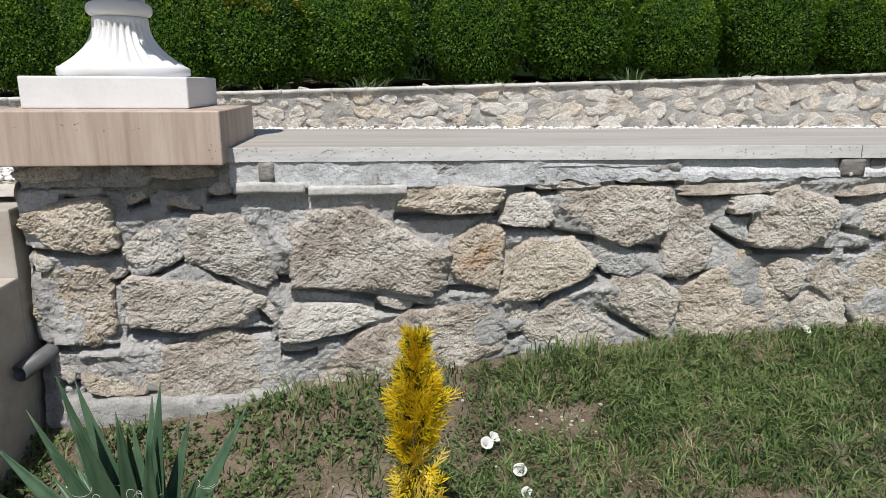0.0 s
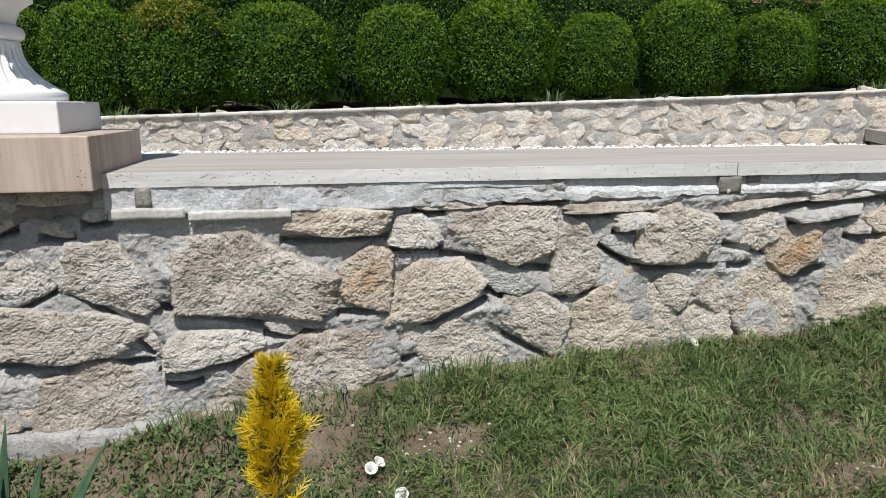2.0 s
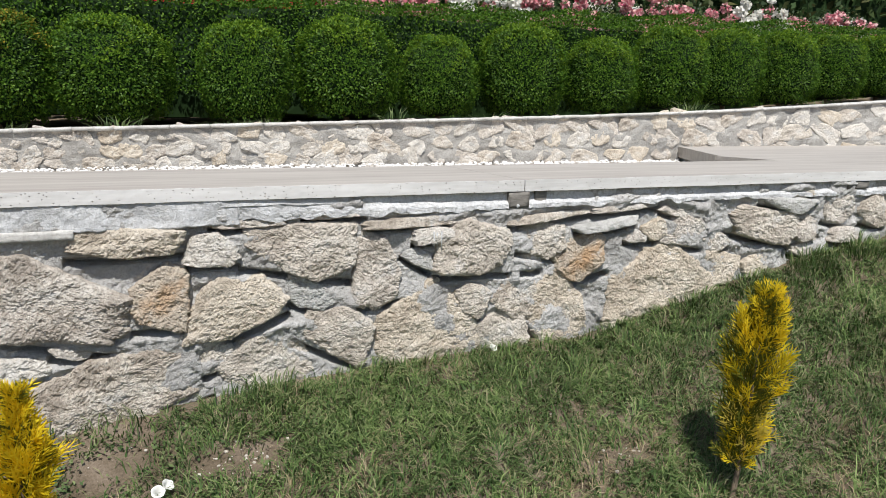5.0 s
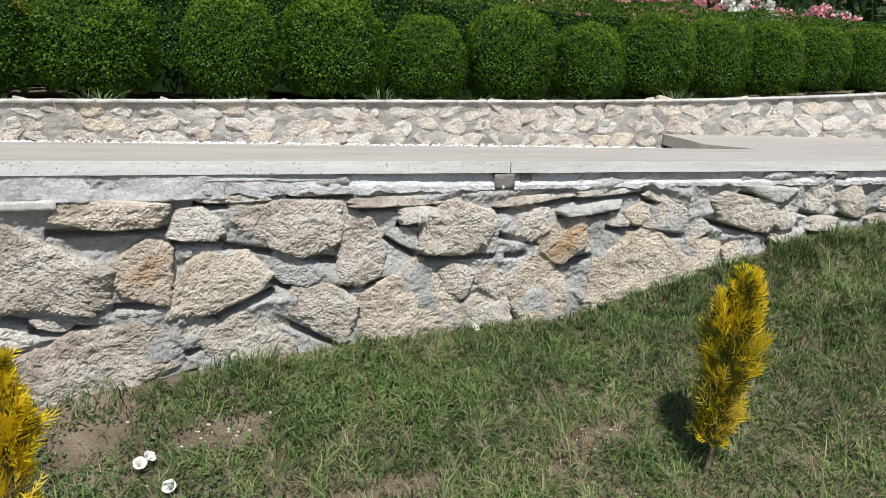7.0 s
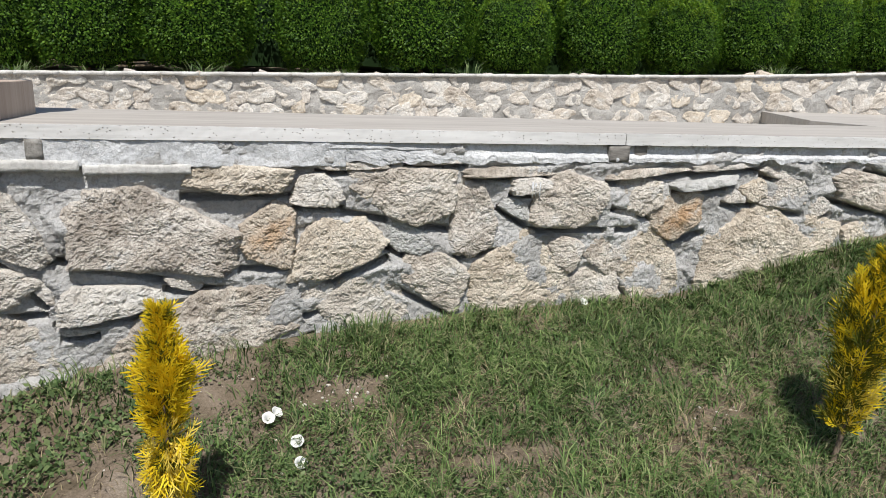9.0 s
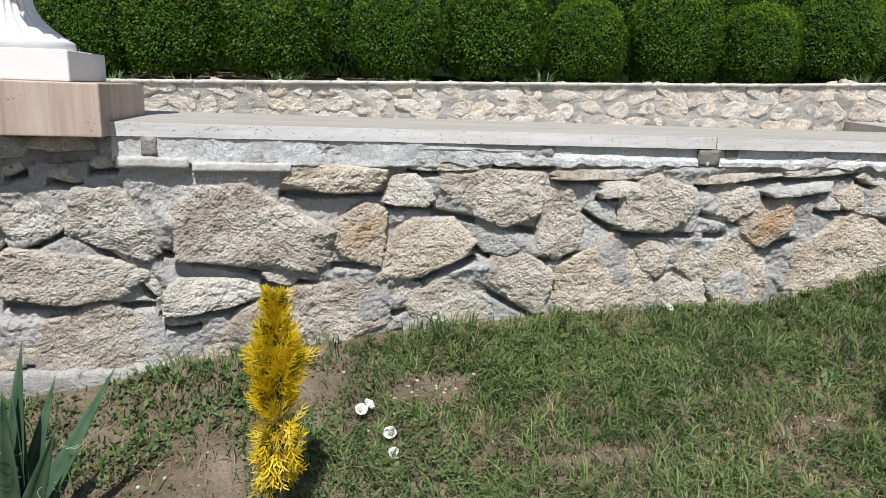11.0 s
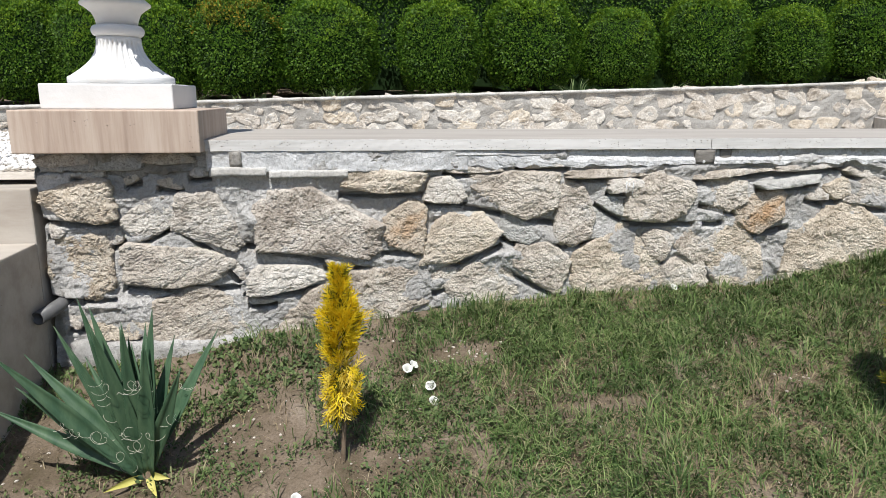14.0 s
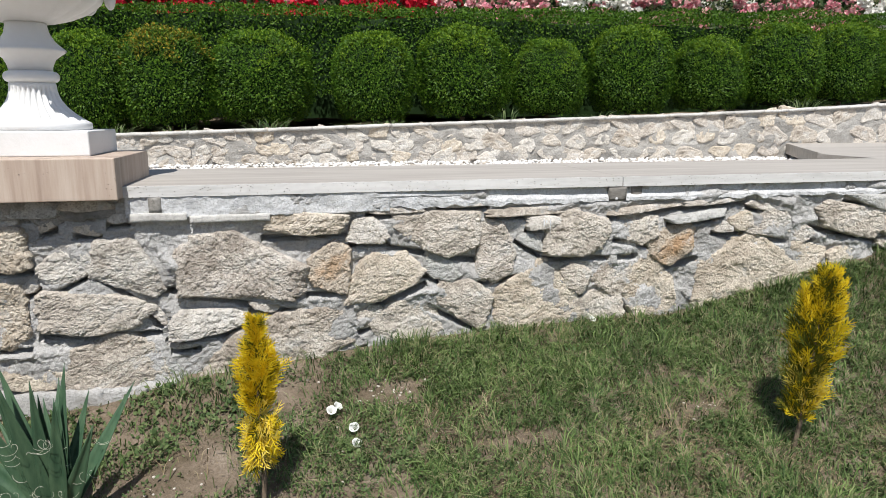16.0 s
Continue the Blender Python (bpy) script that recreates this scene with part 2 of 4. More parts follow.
def bevelled_box(x0, x1, y0, y1, z0, z1, bevel=0.004, segments=2, bm=None):
    bm = bm or bmesh.new()
    made = bmesh.ops.create_cube(bm, size=1.0)["verts"]
    for v in made:
        v.co = Vector((x0 + (v.co.x + 0.5) * (x1 - x0), y0 + (v.co.y + 0.5) * (y1 - y0), z0 + (v.co.z + 0.5) * (z1 - z0)))
    if bevel:
        edges = list({e for v in made for e in v.link_edges})
        bmesh.ops.bevel(bm, geom=edges, offset=bevel, segments=segments, affect="EDGES", profile=0.6)
    return bm


def rough_slab(x0, x1, y0, y1, z0, z1, cell=0.012, wear=0.004, bm=None, seed=0.0):
    """A block whose faces are cut fine and worn uneven."""
    bm = bm or bmesh.new()
    nx, ny, nz = (max(1, int(round(d / cell))) for d in (x1 - x0, y1 - y0, z1 - z0))
    nx, ny, nz = min(nx, 900), min(ny, 12), min(nz, 14)
    seen = {}

    def at(i, j, k):
        if (i, j, k) not in seen:
            p = Vector((x0 + (x1 - x0) * i / nx, y0 + (y1 - y0) * j / ny, z0 + (z1 - z0) * k / nz))
            q = p * 14 + Vector((seed, seed * 2, seed * 3))
            p += Vector((noise.noise(q), noise.noise(q + Vector((9, 2, 4))), noise.noise(q + Vector((1, 7, 3))))) * wear
            p += Vector((noise.noise(q * 4), noise.noise(q * 4 + Vector((9, 2, 4))), noise.noise(q * 4 + Vector((1, 7, 3))))) * wear * 0.5
            seen[(i, j, k)] = bm.verts.new(p)
        return seen[(i, j, k)]

    for i in range(nx):
        for k in range(nz):
            bm.faces.new((at(i, 0, k), at(i + 1, 0, k), at(i + 1, 0, k + 1), at(i, 0, k + 1)))
            bm.faces.new((at(i, ny, k + 1), at(i + 1, ny, k + 1), at(i + 1, ny, k), at(i, ny, k)))
        for j in range(ny):
            bm.faces.new((at(i, j, nz), at(i + 1, j, nz), at(i + 1, j + 1, nz), at(i, j + 1, nz)))
            bm.faces.new((at(i, j + 1, 0), at(i + 1, j + 1, 0), at(i + 1, j, 0), at(i, j, 0)))
    for j in range(ny):
        for k in range(nz):
            bm.faces.new((at(0, j + 1, k), at(0, j, k), at(0, j, k + 1), at(0, j + 1, k + 1)))
            bm.faces.new((at(nx, j, k), at(nx, j + 1, k), at(nx, j + 1, k + 1), at(nx, j, k + 1)))
    return bm


def smoothstep(a, b, v):
    v = min(1.0, max(0.0, (v - a) / (b - a)))
    return v * v * (3 - 2 * v)


def fbm(x, y, z=0.0, octaves=3):
    return sum(noise.noise(Vector((x, y, z)) * 2 ** o) / 2 ** o for o in range(octaves))


# ---- ground: a grassy bank that falls from the wall ----
RISE_X = [-30, -1.0, 0.0, 0.2, 0.86, 1.3, 2.0, 2.5, 3.0, 3.5, 6.0, 30]
RISE_Z = [0.10, 0.13, 0.18, 0.21, 0.29, 0.335, 0.36, 0.44, 0.53, 0.61, 0.85, 1.0]

FOOT_X = [-0.3, 0.0, 0.5, 0.8, 1.1, 1.35, 1.7, 2.1, 2.5, 3.0, 3.5]
FOOT_Z = [0.0, 0.03, 0.03, 0.03, 0.02, 0.015, 0.01, 0.0, 0.03, 0.045, 0.04]


def ground_z(x, y):
    z = float(np.interp(x, RISE_X, RISE_Z))
    fall = 0.22 + 0.15 * smoothstep(1.7, 2.15, x)
    if y > 2:
        fall = 0.22
    z -= fall * (2.0 - y) if y > 0 else fall * (2 + 3 * (1 - math.exp(y / 3)))
    z += float(np.interp(x, FOOT_X, FOOT_Z)) * smoothstep(2.02, 2.27, y)
    near = math.exp(-((x - 1) ** 2 + (y - 1.5) ** 2) / 30)
    return z + near * (0.02 * fbm(x * 2.1, y * 2.1, 4.0, 4) + 0.006 * fbm(x * 13, y * 13, 1.0, 2))


def make_ground():
    xs = np.unique(np.concatenate([np.linspace(-600, -12, 12), np.linspace(-12, -1.2, 16), np.arange(-1.2, 4.4, 0.028), np.linspace(4.4, 14, 20), np.linspace(14, 600, 12)]))
    ys = np.unique(np.concatenate([np.linspace(-600, -10, 12), np.linspace(-10, 0.4, 20), np.arange(0.4, 2.42, 0.028)]))
    verts = [(x, y, ground_z(x, y)) for y in ys for x in xs]
    w = len(xs)
    faces = [(j * w + i, j * w + i + 1, (j + 1) * w + i + 1, (j + 1) * w + i) for j in range(len(ys) - 1) for i in range(w - 1)]
    ob = new("ground", mesh_of("ground", verts, faces, SOIL, True))
    return tagged(ob, "dry brown soil bank with patchy grass below the wall", "ground", kind="structure")


make_ground()

# ---- the retaining wall ----
FACE = 2.345


STONES = []


def stone(x, z, w, h, rot, tv, tu, proud, tone):
    if h < 0.032 and z > 0.84:
        proud *= 0.72
    grow = 1.16 if 1.1 < x < 2.6 and z < 0.68 else 1.09
    STONES.append((x, z, w * grow + 0.008, h * grow + 0.009, rot, tv, tu, proud, tone))


stone(0.322, 0.698, 0.455, 0.215, -13, -0.17, -0.01, 0.05, "grey")
stone(0.572, 0.845, 0.290, 0.077, 0, 0.04, -0.02, 0.05, "ochre")
stone(0.639, 0.684, 0.163, 0.157, -87, 0.00, 0.35, 0.045, "rust")
stone(0.785, 0.814, 0.129, 0.084, -2, 0.02, -0.19, 0.045, "pale")
stone(1.043, 0.798, 0.322, 0.145, -11, 0.32, -0.02, 0.045, "tan")
stone(0.825, 0.641, 0.249, 0.167, 23, 0.00, -0.32, 0.045, "ochre")
stone(1.052, 0.658, 0.149, 0.077, -27, -0.12, 0.26, 0.03, "blue")
stone(1.263, 0.719, 0.203, 0.139, -85, 0.10, -0.24, 0.035, "grey")
stone(1.586, 0.775, 0.246, 0.170, -1, 0.05, -0.16, 0.05, "tan")
stone(1.405, 0.747, 0.106, 0.044, -32, 0.06, -0.33, 0.03, "blue")
stone(1.418, 0.528, 0.292, 0.242, 5, 0.10, -0.24, 0.035, "ochre")
stone(1.580, 0.605, 0.105, 0.090, -25, 0.17, 0.04, 0.035, "tan")
stone(1.134, 0.540, 0.195, 0.138, -28, 0.27, -0.12, 0.04, "tan")
stone(0.923, 0.460, 0.253, 0.172, 3, 0.10, -0.09, 0.03, "tan")
stone(0.774, 0.495, 0.107, 0.072, 24, -0.44, -0.05, 0.025, "tan")
stone(0.410, 0.554, 0.093, 0.033, -6, 0.37, 0.11, 0.03, "grey")
stone(0.216, 0.506, 0.260, 0.083, 4, -0.26, 0.02, 0.045, "pale")
stone(0.444, 0.396, 0.553, 0.210, 17, 0.20, 0.02, 0.045, "tan")
stone(-0.217, 0.728, 0.161, 0.104, 30, 0.11, 0.08, 0.03, "pale")
stone(-0.025, 0.712, 0.245, 0.140, -39, -0.55, 0.04, 0.04, "pale")
stone(-0.132, 0.559, 0.350, 0.139, -1, -0.17, 0.02, 0.045, "tan")
stone(-0.452, 0.563, 0.195, 0.202, -3, 0.11, 0.01, 0.03, "ochre")
stone(-0.445, 0.785, 0.221, 0.119, -2, 0.30, -0.06, 0.05, "ochre")
stone(-0.077, 0.372, 0.301, 0.218, 0, -0.09, -0.19, 0.035, "tan")
stone(-0.269, 0.859, 0.046, 0.025, 17, 0.02, 0.15, 0.03, "ochre")
stone(-0.145, 0.845, 0.074, 0.030, -3, 0.15, 0.02, 0.04, "ochre")
stone(-0.518, 0.685, 0.044, 0.037, -15, -0.18, 0.46, 0.03, "grey")
stone(-0.343, 0.358, 0.203, 0.098, -2, -0.03, 0.14, 0.03, "ochre")
stone(-0.487, 0.398, 0.092, 0.044, 87, 0.20, 0.12, 0.025, "grey")
stone(0.052, 0.547, 0.088, 0.031, -59, -0.28, 0.00, 0.025, "grey")
stone(0.136, 0.426, 0.086, 0.014, 2, -0.70, 0.16, 0.035, "grey")
stone(1.835, 0.789, 0.175, 0.109, -11, 0.26, 0.11, 0.035, "tan")
stone(1.986, 0.710, 0.182, 0.139, 12, -0.05, 0.10, 0.035, "rust")
stone(2.284, 0.583, 0.397, 0.258, 18, -0.08, -0.39, 0.035, "ochre")
stone(2.427, 0.784, 0.162, 0.109, -7, 0.08, -0.23, 0.035, "grey")
stone(2.294, 0.795, 0.103, 0.069, 7, 0.27, 0.15, 0.03, "ochre")
stone(2.206, 0.776, 0.087, 0.044, -10, -0.25, -0.05, 0.03, "grey")
stone(2.087, 0.824, 0.231, 0.027, 6, 0.09, 0.12, 0.05, "blue")
stone(2.795, 0.798, 0.331, 0.117, -11, 0.12, -0.03, 0.05, "tan")
stone(2.890, 0.869, 0.234, 0.040, -10, 0.70, 0.21, 0.05, "blue")
stone(2.618, 0.632, 0.165, 0.128, 0, -0.23, 0.14, 0.03, "ochre")
stone(2.785, 0.632, 0.129, 0.085, 4, -0.16, 0.04, 0.03, "ochre")
stone(2.585, 0.738, 0.108, 0.064, 4, 0.11, -0.13, 0.025, "grey")
stone(3.018, 0.767, 0.129, 0.101, 16, 0.21, 0.27, 0.035, "grey")
stone(3.192, 0.847, 0.153, 0.135, -13, 0.02, -0.08, 0.035, "grey")
stone(3.021, 0.682, 0.132, 0.043, -1, 0.02, 0.05, 0.03, "grey")
stone(3.238, 0.731, 0.182, 0.055, 0, -0.05, -0.02, 0.045, "grey")
stone(3.386, 0.829, 0.154, 0.118, -8, 0.15, -0.27, 0.04, "tan")
stone(3.171, 0.632, 0.149, 0.062, -4, 0.19, 0.07, 0.03, "ochre")
stone(1.743, 0.597, 0.151, 0.126, 2, 0.07, -0.09, 0.025, "tan")
stone(1.903, 0.518, 0.223, 0.194, -55, 0.08, 0.44, 0.03, "ochre")
stone(1.678, 0.480, 0.194, 0.119, 4, 0.18, -0.05, 0.025, "tan")
stone(1.798, 0.708, 0.080, 0.056, 0, -0.02, 0.02, 0.02, "grey")
stone(0.881, 0.882, 0.192, 0.018, 1, 0.05, 0.02, 0.045, "tan")
stone(1.131, 0.898, 0.175, 0.019, 2, -0.02, 0.12, 0.045, "grey")
stone(0.875, 0.908, 0.087, 0.023, 3, 0.02, 0.10, 0.03, "grey")
stone(1.387, 0.866, 0.307, 0.026, 2, 0.09, -0.05, 0.045, "tan")
stone(1.864, 0.863, 0.300, 0.023, 5, 0.04, -0.01, 0.05, "tan")
stone(2.166, 0.882, 0.26, 0.020, 4, 0.01, 0.06, 0.05, "grey")
stone(2.950, 0.904, 0.180, 0.019, 3, 0.08, 0.00, 0.045, "ochre")
stone(1.442, 0.823, 0.130, 0.044, 6, -0.06, 0.07, 0.05, "pale")
stone(1.546, 0.843, 0.088, 0.048, 13, -0.29, 0.15, 0.03, "grey")
stone(2.414, 0.853, 0.178, 0.033, -13, 0.01, -0.28, 0.03, "grey")
stone(-0.47, 0.925, 0.16, 0.040, 3, 0.1, 0.1, 0.045, "grey")
stone(-0.30, 0.917, 0.15, 0.048, -2, -0.1, 0.1, 0.042, "blue")
stone(-0.14, 0.927, 0.15, 0.036, 1, 0.1, -0.1, 0.046, "tan")
stone(-0.05, 0.880, 0.06, 0.026, 5, 0.1, -0.1, 0.04, "grey")
stone(-0.40, 0.876, 0.09, 0.03, -4, 0.2, 0.1, 0.03, "grey")
stone(-0.34, 0.665, 0.05, 0.045, 20, 0.2, 0.1, 0.02, "grey")
# the wall's far end, out past the second young conifer
rest = random.Random(5)
for course, (z, h) in enumerate(((0.72, 0.11), (0.83, 0.10), (0.62, 0.10))):
    x = 3.52 + 0.06 * course
    while x < 6.3:
        w = rest.uniform(0.16, 0.34)
        stone(x + w / 2, z + rest.uniform(-0.012, 0.012), w * 0.95, h * rest.uniform(0.85, 1.1), rest.uniform(-6, 6), rest.uniform(-0.2, 0.2), rest.uniform(-0.2, 0.2), rest.uniform(0.03, 0.045), rest.choice(("tan", "pale", "ochre", "grey")))
        x += w



NEAR = {}
for made in STONES:
    reach = max(made[2], made[3])
    for key in range(int((made[0] - reach) * 10 + 20), int((made[0] + reach) * 10 + 20) + 1):
        NEAR.setdefault(key, []).append(made)


def mortar_near(x, z):
    """How far the mortar stands back under the stones (+) or is heaped above them (-)."""
    back = 0.0
    for sx, sz, w, h, rot, *_ in NEAR.get(int(x * 10 + 20), ()):
        if abs(x - sx) > w or abs(z - sz) > w:
            continue
        a = radians(rot)
        up = math.cos(a) * (z - sz) - math.sin(a) * (x - sx)
        along = math.cos(a) * (x - sx) + math.sin(a) * (z - sz)
        if abs(rot) > 60:
            up, along, w, h = along * (1 if rot > 0 else -1), up, h, w
        if abs(along) < w * 0.5:
            e = up + h / 2
            back = max(back, 0.055 * math.exp(-((e + 0.003) / 0.009) ** 2))
            e = up - h / 2
            back -= 0.012 * math.exp(-((e - 0.012) / 0.016) ** 2)
    return back


def make_wall():
    """The wall's mortar body: an uneven front sheet on a solid block."""
    xs, zs = np.concatenate([np.arange(-0.56, 3.6, 0.0052), np.arange(3.6, 6.6, 0.03)]), np.arange(0.08, 0.9551, 0.0052)
    verts, faces = [], []
    for z in zs:
        for x in xs:
            y = FACE - 0.026 - 0.022 * fbm(x * 5, z * 6, 2.0, 3) - 0.006 * fbm(x * 22, z * 22, 5.0, 2) - 0.0045 * fbm(x * 70, z * 70, 3.0, 2)
            y += mortar_near(x, z)
            y -= 0.02 * smoothstep(0.33, 0.22, z) * smoothstep(0.5, 0.1, x)
            y += 0.012 * smoothstep(-0.52, -0.56, x)
            verts.append((x, y, z))
    w, h = len(xs), len(zs)
    faces = [(j * w + i, j * w + i + 1, (j + 1) * w + i + 1, (j + 1) * w + i) for j in range(h - 1) for i in range(w - 1)]
    base = len(verts)
    for j in range(h):
        verts.append((xs[0], 2.9, zs[j]))
    faces += [(base + j, j * w, (j + 1) * w, base + j + 1) for j in range(h - 1)]
    verts += [(xs[-1], 2.9, zs[0]), (xs[-1], 2.9, zs[-1])]
    faces.append((base, base + h - 1, base + h + 1, base + h))
    faces.append(tuple((h - 1) * w + i for i in range(w)) + (base + h + 1, base + h - 1))
    ob = new("wall_front", mesh_of("wall_front", verts, faces, MORTAR))
    return tagged(ob, "rubble retaining wall of tan limestone in grey mortar", "stone wall", kind="structure")




def stone_mesh(name, w, h, rot, tv, tu, proud, material, seed, deep=0.05, fine=1.0):
    """A broken quarry stone: a tapered, angular outline, a flat cleft face with ledges and pits, steep edges."""
    turn = random.Random(seed)
    off = Vector((turn.uniform(0, 50), turn.uniform(0, 50), turn.uniform(0, 50)))
    a = radians(rot)
    size = max(w, h)
    cell = 0.0034 / fine
    nu, nv = (int(min(140, max(8, d / cell))) for d in (w, h))
    tip = turn.uniform(-0.4, 0.4), turn.uniform(-0.65, -0.05)
    rough = min(1.0, 0.4 + 6 * h) * min(1.0, 0.3 + fine * 0.7)
    chips = [(turn.uniform(0, 2 * math.pi), turn.uniform(0.74, 0.97)) for _ in range(7 if h > 0.2 * w else 2)]
    na = 180
    rims = []
    for i in range(na):
        th = 2 * math.pi * i / na
        c, d = math.cos(th), math.sin(th)
        r = (abs(c) ** 5 + abs(d) ** 5) ** -0.2
        for ang, cut in chips:
            face = math.cos(th - ang)
            if face > 0.2:
                r = min(r, cut * 1.12 / face)
        r *= 1 + 0.07 * noise.noise(Vector((c * 2, d * 2, 0)) + off) + 0.055 * noise.noise(Vector((c * 6, d * 6, 3)) + off) + 0.04 * noise.noise(Vector((c * 15, d * 15, 6)) + off)
        rims.append(r)

    def spot(a0, b0, shrink=1.0):
        s = max(abs(a0), abs(b0))
        if s < 1e-6:
            return Vector((0, 0, 0)), 0.0
        th = math.atan2(b0, a0) % (2 * math.pi)
        f = th / (2 * math.pi) * na
        i = int(f) % na
        r = rims[i] + (rims[(i + 1) % na] - rims[i]) * (f - int(f))
        r *= s * shrink
        u2, v2 = r * math.cos(th), r * math.sin(th)
        u, v = u2, v2
        for _ in range(3):
            u, v = u2 * max(0.1, 1 + tu * v), v2 * max(0.1, 1 + tv * u)
        u, v = u * w / 2, v * h / 2
        return Vector((u * math.cos(a) - v * math.sin(a), 0, u * math.sin(a) + v * math.cos(a))), s

    verts, faces = [], []
    big = min(1, size * 5)
    for j in range(nv + 1):
        for i in range(nu + 1):
            p, s = spot(2 * i / nu - 1, 2 * j / nv - 1)
            q = p + off
            crown = proud * (1 - 0.12 * s ** 3 - 0.30 * s ** 30)
            crown += proud * 0.35 * (tip[0] * p.x / w * 2 + tip[1] * p.z / h * 2)
            bend = Vector((0.35 * p.x, 0.0, 0.0))
            ridge = noise.turbulence(q * 10, 3, True) - 0.55
            layer = abs(noise.noise(Vector((q.x * 11, 3.0, q.z * 30)) + bend)) - 0.2
            lump = abs(noise.noise(q * 27)) - 0.2
            facet = max(noise.noise(q * 6), noise.noise(q * 7 + Vector((20, 5, 9)))) - 0.15
            grain = 0.26 * noise.noise(q * 55) + 0.36 * noise.noise(q * 125) + 0.60 * noise.noise(q * 250)
            pit = max(0.0, noise.noise(q * 70 + Vector((4, 4, 4))) - 0.15)
            p.y = -crown + big * (0.010 * ridge + 0.016 * facet - 0.004 * layer) - 0.004 * lump - 0.0062 * grain * rough + 0.009 * pit * rough
            verts.append(p)
    wv = nu + 1
    for j in range(nv):
        for i in range(nu):
            faces.append((j * wv + i, j * wv + i + 1, (j + 1) * wv + i + 1, (j + 1) * wv + i))
    ring = [(i, 0) for i in range(nu)] + [(nu, j) for j in range(nv)] + [(i, nv) for i in range(nu, 0, -1)] + [(0, j) for j in range(nv, 0, -1)]
    n0 = len(verts)
    for i, j in ring:
        p, _ = spot(2 * i / nu - 1, 2 * j / nv - 1, 0.96)
        verts.append(p + Vector((0, deep, 0)))
    m = len(ring)
    for k in range(m):
        i, j = ring[k]
        i2, j2 = ring[(k + 1) % m]
        faces.append((j * wv + i, n0 + k, n0 + (k + 1) % m, j2 * wv + i2))
    faces.append(tuple(n0 + k for k in range(m - 1, -1, -1))[::-1])
    return mesh_of(name, verts, faces, material)


wall_front = make_wall()
for k, (x, z, w, h, rot, tv, tu, proud, tone) in enumerate(STONES):
    ob = new("stone", stone_mesh("stone", w, h, rot, tv, tu, proud * 1.1, STONE[tone], 100 + k))
    ob.location = (x, FACE, z)
    under(ob, wall_front)

# the whitewashed band of cement under the coping
band = bmesh.new()
rough_slab(-0.02, 0.86, 2.3035, 2.37, 0.882, 0.951, 0.005, 0.006, band, 1.0)
part("cement_band", band, PLASTER, wall_front, "whitewashed cement band under the coping", True)


def cement_lip(x0, x1):
    """A smooth recess under the coping, deeper along the wall, above a lumpy lip of whitewashed cement with a ragged foot."""
    xs = np.concatenate([np.arange(x0, 3.7, 0.006), np.arange(3.7, x1, 0.03)])
    steps = 16
    verts, faces = [], []
    for x in xs:
        recess = 2.306 + 0.015 * smoothstep(0.75, 1.7, x)
        brow = 0.934 - 0.010 * smoothstep(0.8, 2.0, x) + 0.006 * fbm(x * 9, 1.0, 0.0, 3)
        foot = 0.894 + 0.013 * fbm(x * 14, 4.0, 2.0, 3) - 0.004 * math.sin(x * 2)
        lip = 2.304 - 0.007 * fbm(x * 12, 7.0, 1.0, 3)
        for k in range(steps + 1):
            if k <= 4:
                z, y = 0.951 + (brow - 0.951) * k / 4, recess - 0.001 * k
            elif k < steps:
                t = (k - 4) / (steps - 5)
                z = brow + (foot - brow) * t
                y = recess + (lip - recess) * min(1.0, 1.9 * t) ** 0.8 - 0.0035 * fbm(x * 40, z * 40, 3.0, 3) - 0.0014 * noise.noise(Vector((x * 150, z * 150, 0)))
            else:
                z, y = foot + 0.004, 2.37
            verts.append((x, y, z))
    w = steps + 1
    for i in range(len(xs) - 1):
        for k in range(steps):
            faces.append((i * w + k, i * w + k + 1, (i + 1) * w + k + 1, (i + 1) * w + k))
    return mesh_of("cement_band", verts, faces, PLASTER)


under(new("cement_band", cement_lip(0.80, 6.5)), wall_front, "whitewashed lumpy cement lip under the coping")
for x0, x1, z0, z1, y0, sd in ((-0.012, 0.172, 0.868, 0.897, 2.296, 4.0), (0.182, 0.445, 0.860, 0.886, 2.297, 7.0)):
    part("ledge_stone", rough_slab(x0, x1, y0, 2.35, z0, z1, 0.010, 0.003, None, sd), SLAB, wall_front, "thin cut grey ledge stone", True)
part("footing", rough_slab(-0.56, 0.0, 2.318, 2.38, 0.885, 0.950, 0.007, 0.022, None, 2.0), FOOTING, wall_front, "crumbling concrete bed under the pedestal", True)
part("footing", rough_slab(-0.50, 0.02, 2.332, 2.38, 0.86, 0.90, 0.009, 0.024, None, 12.0), FOOTING, wall_front, "crumbling concrete bed under the pedestal", True)
part("mortar_foot", rough_slab(-0.5, 0.12, 2.285, 2.36, 0.10, 0.30, 0.016, 0.016, None, 5.0), MORTAR, wall_front, "pale lime mortar at the wall's foot", True)

# ---- coping and terrace ----
coping = tagged(new("coping"), "pale travertine coping slabs along the wall top", "coping", kind="structure")
for x0, x1 in ((-0.6, 1.752), (1.755, 4.1), (4.103, 6.6)):
    bm = rough_slab(x0, x1, 2.2985, 2.304, 0.951, 0.9875, 0.009, 0.0014, None, x0)
    part("coping_edge", bm, COPING, coping, "pitted whitish sawn edge of the slab")
    bm = bevelled_box(x0, x1, 2.304, 3.05, 0.951, 0.988, 0.002)
    part("coping_slab", bm, PAVING, coping)


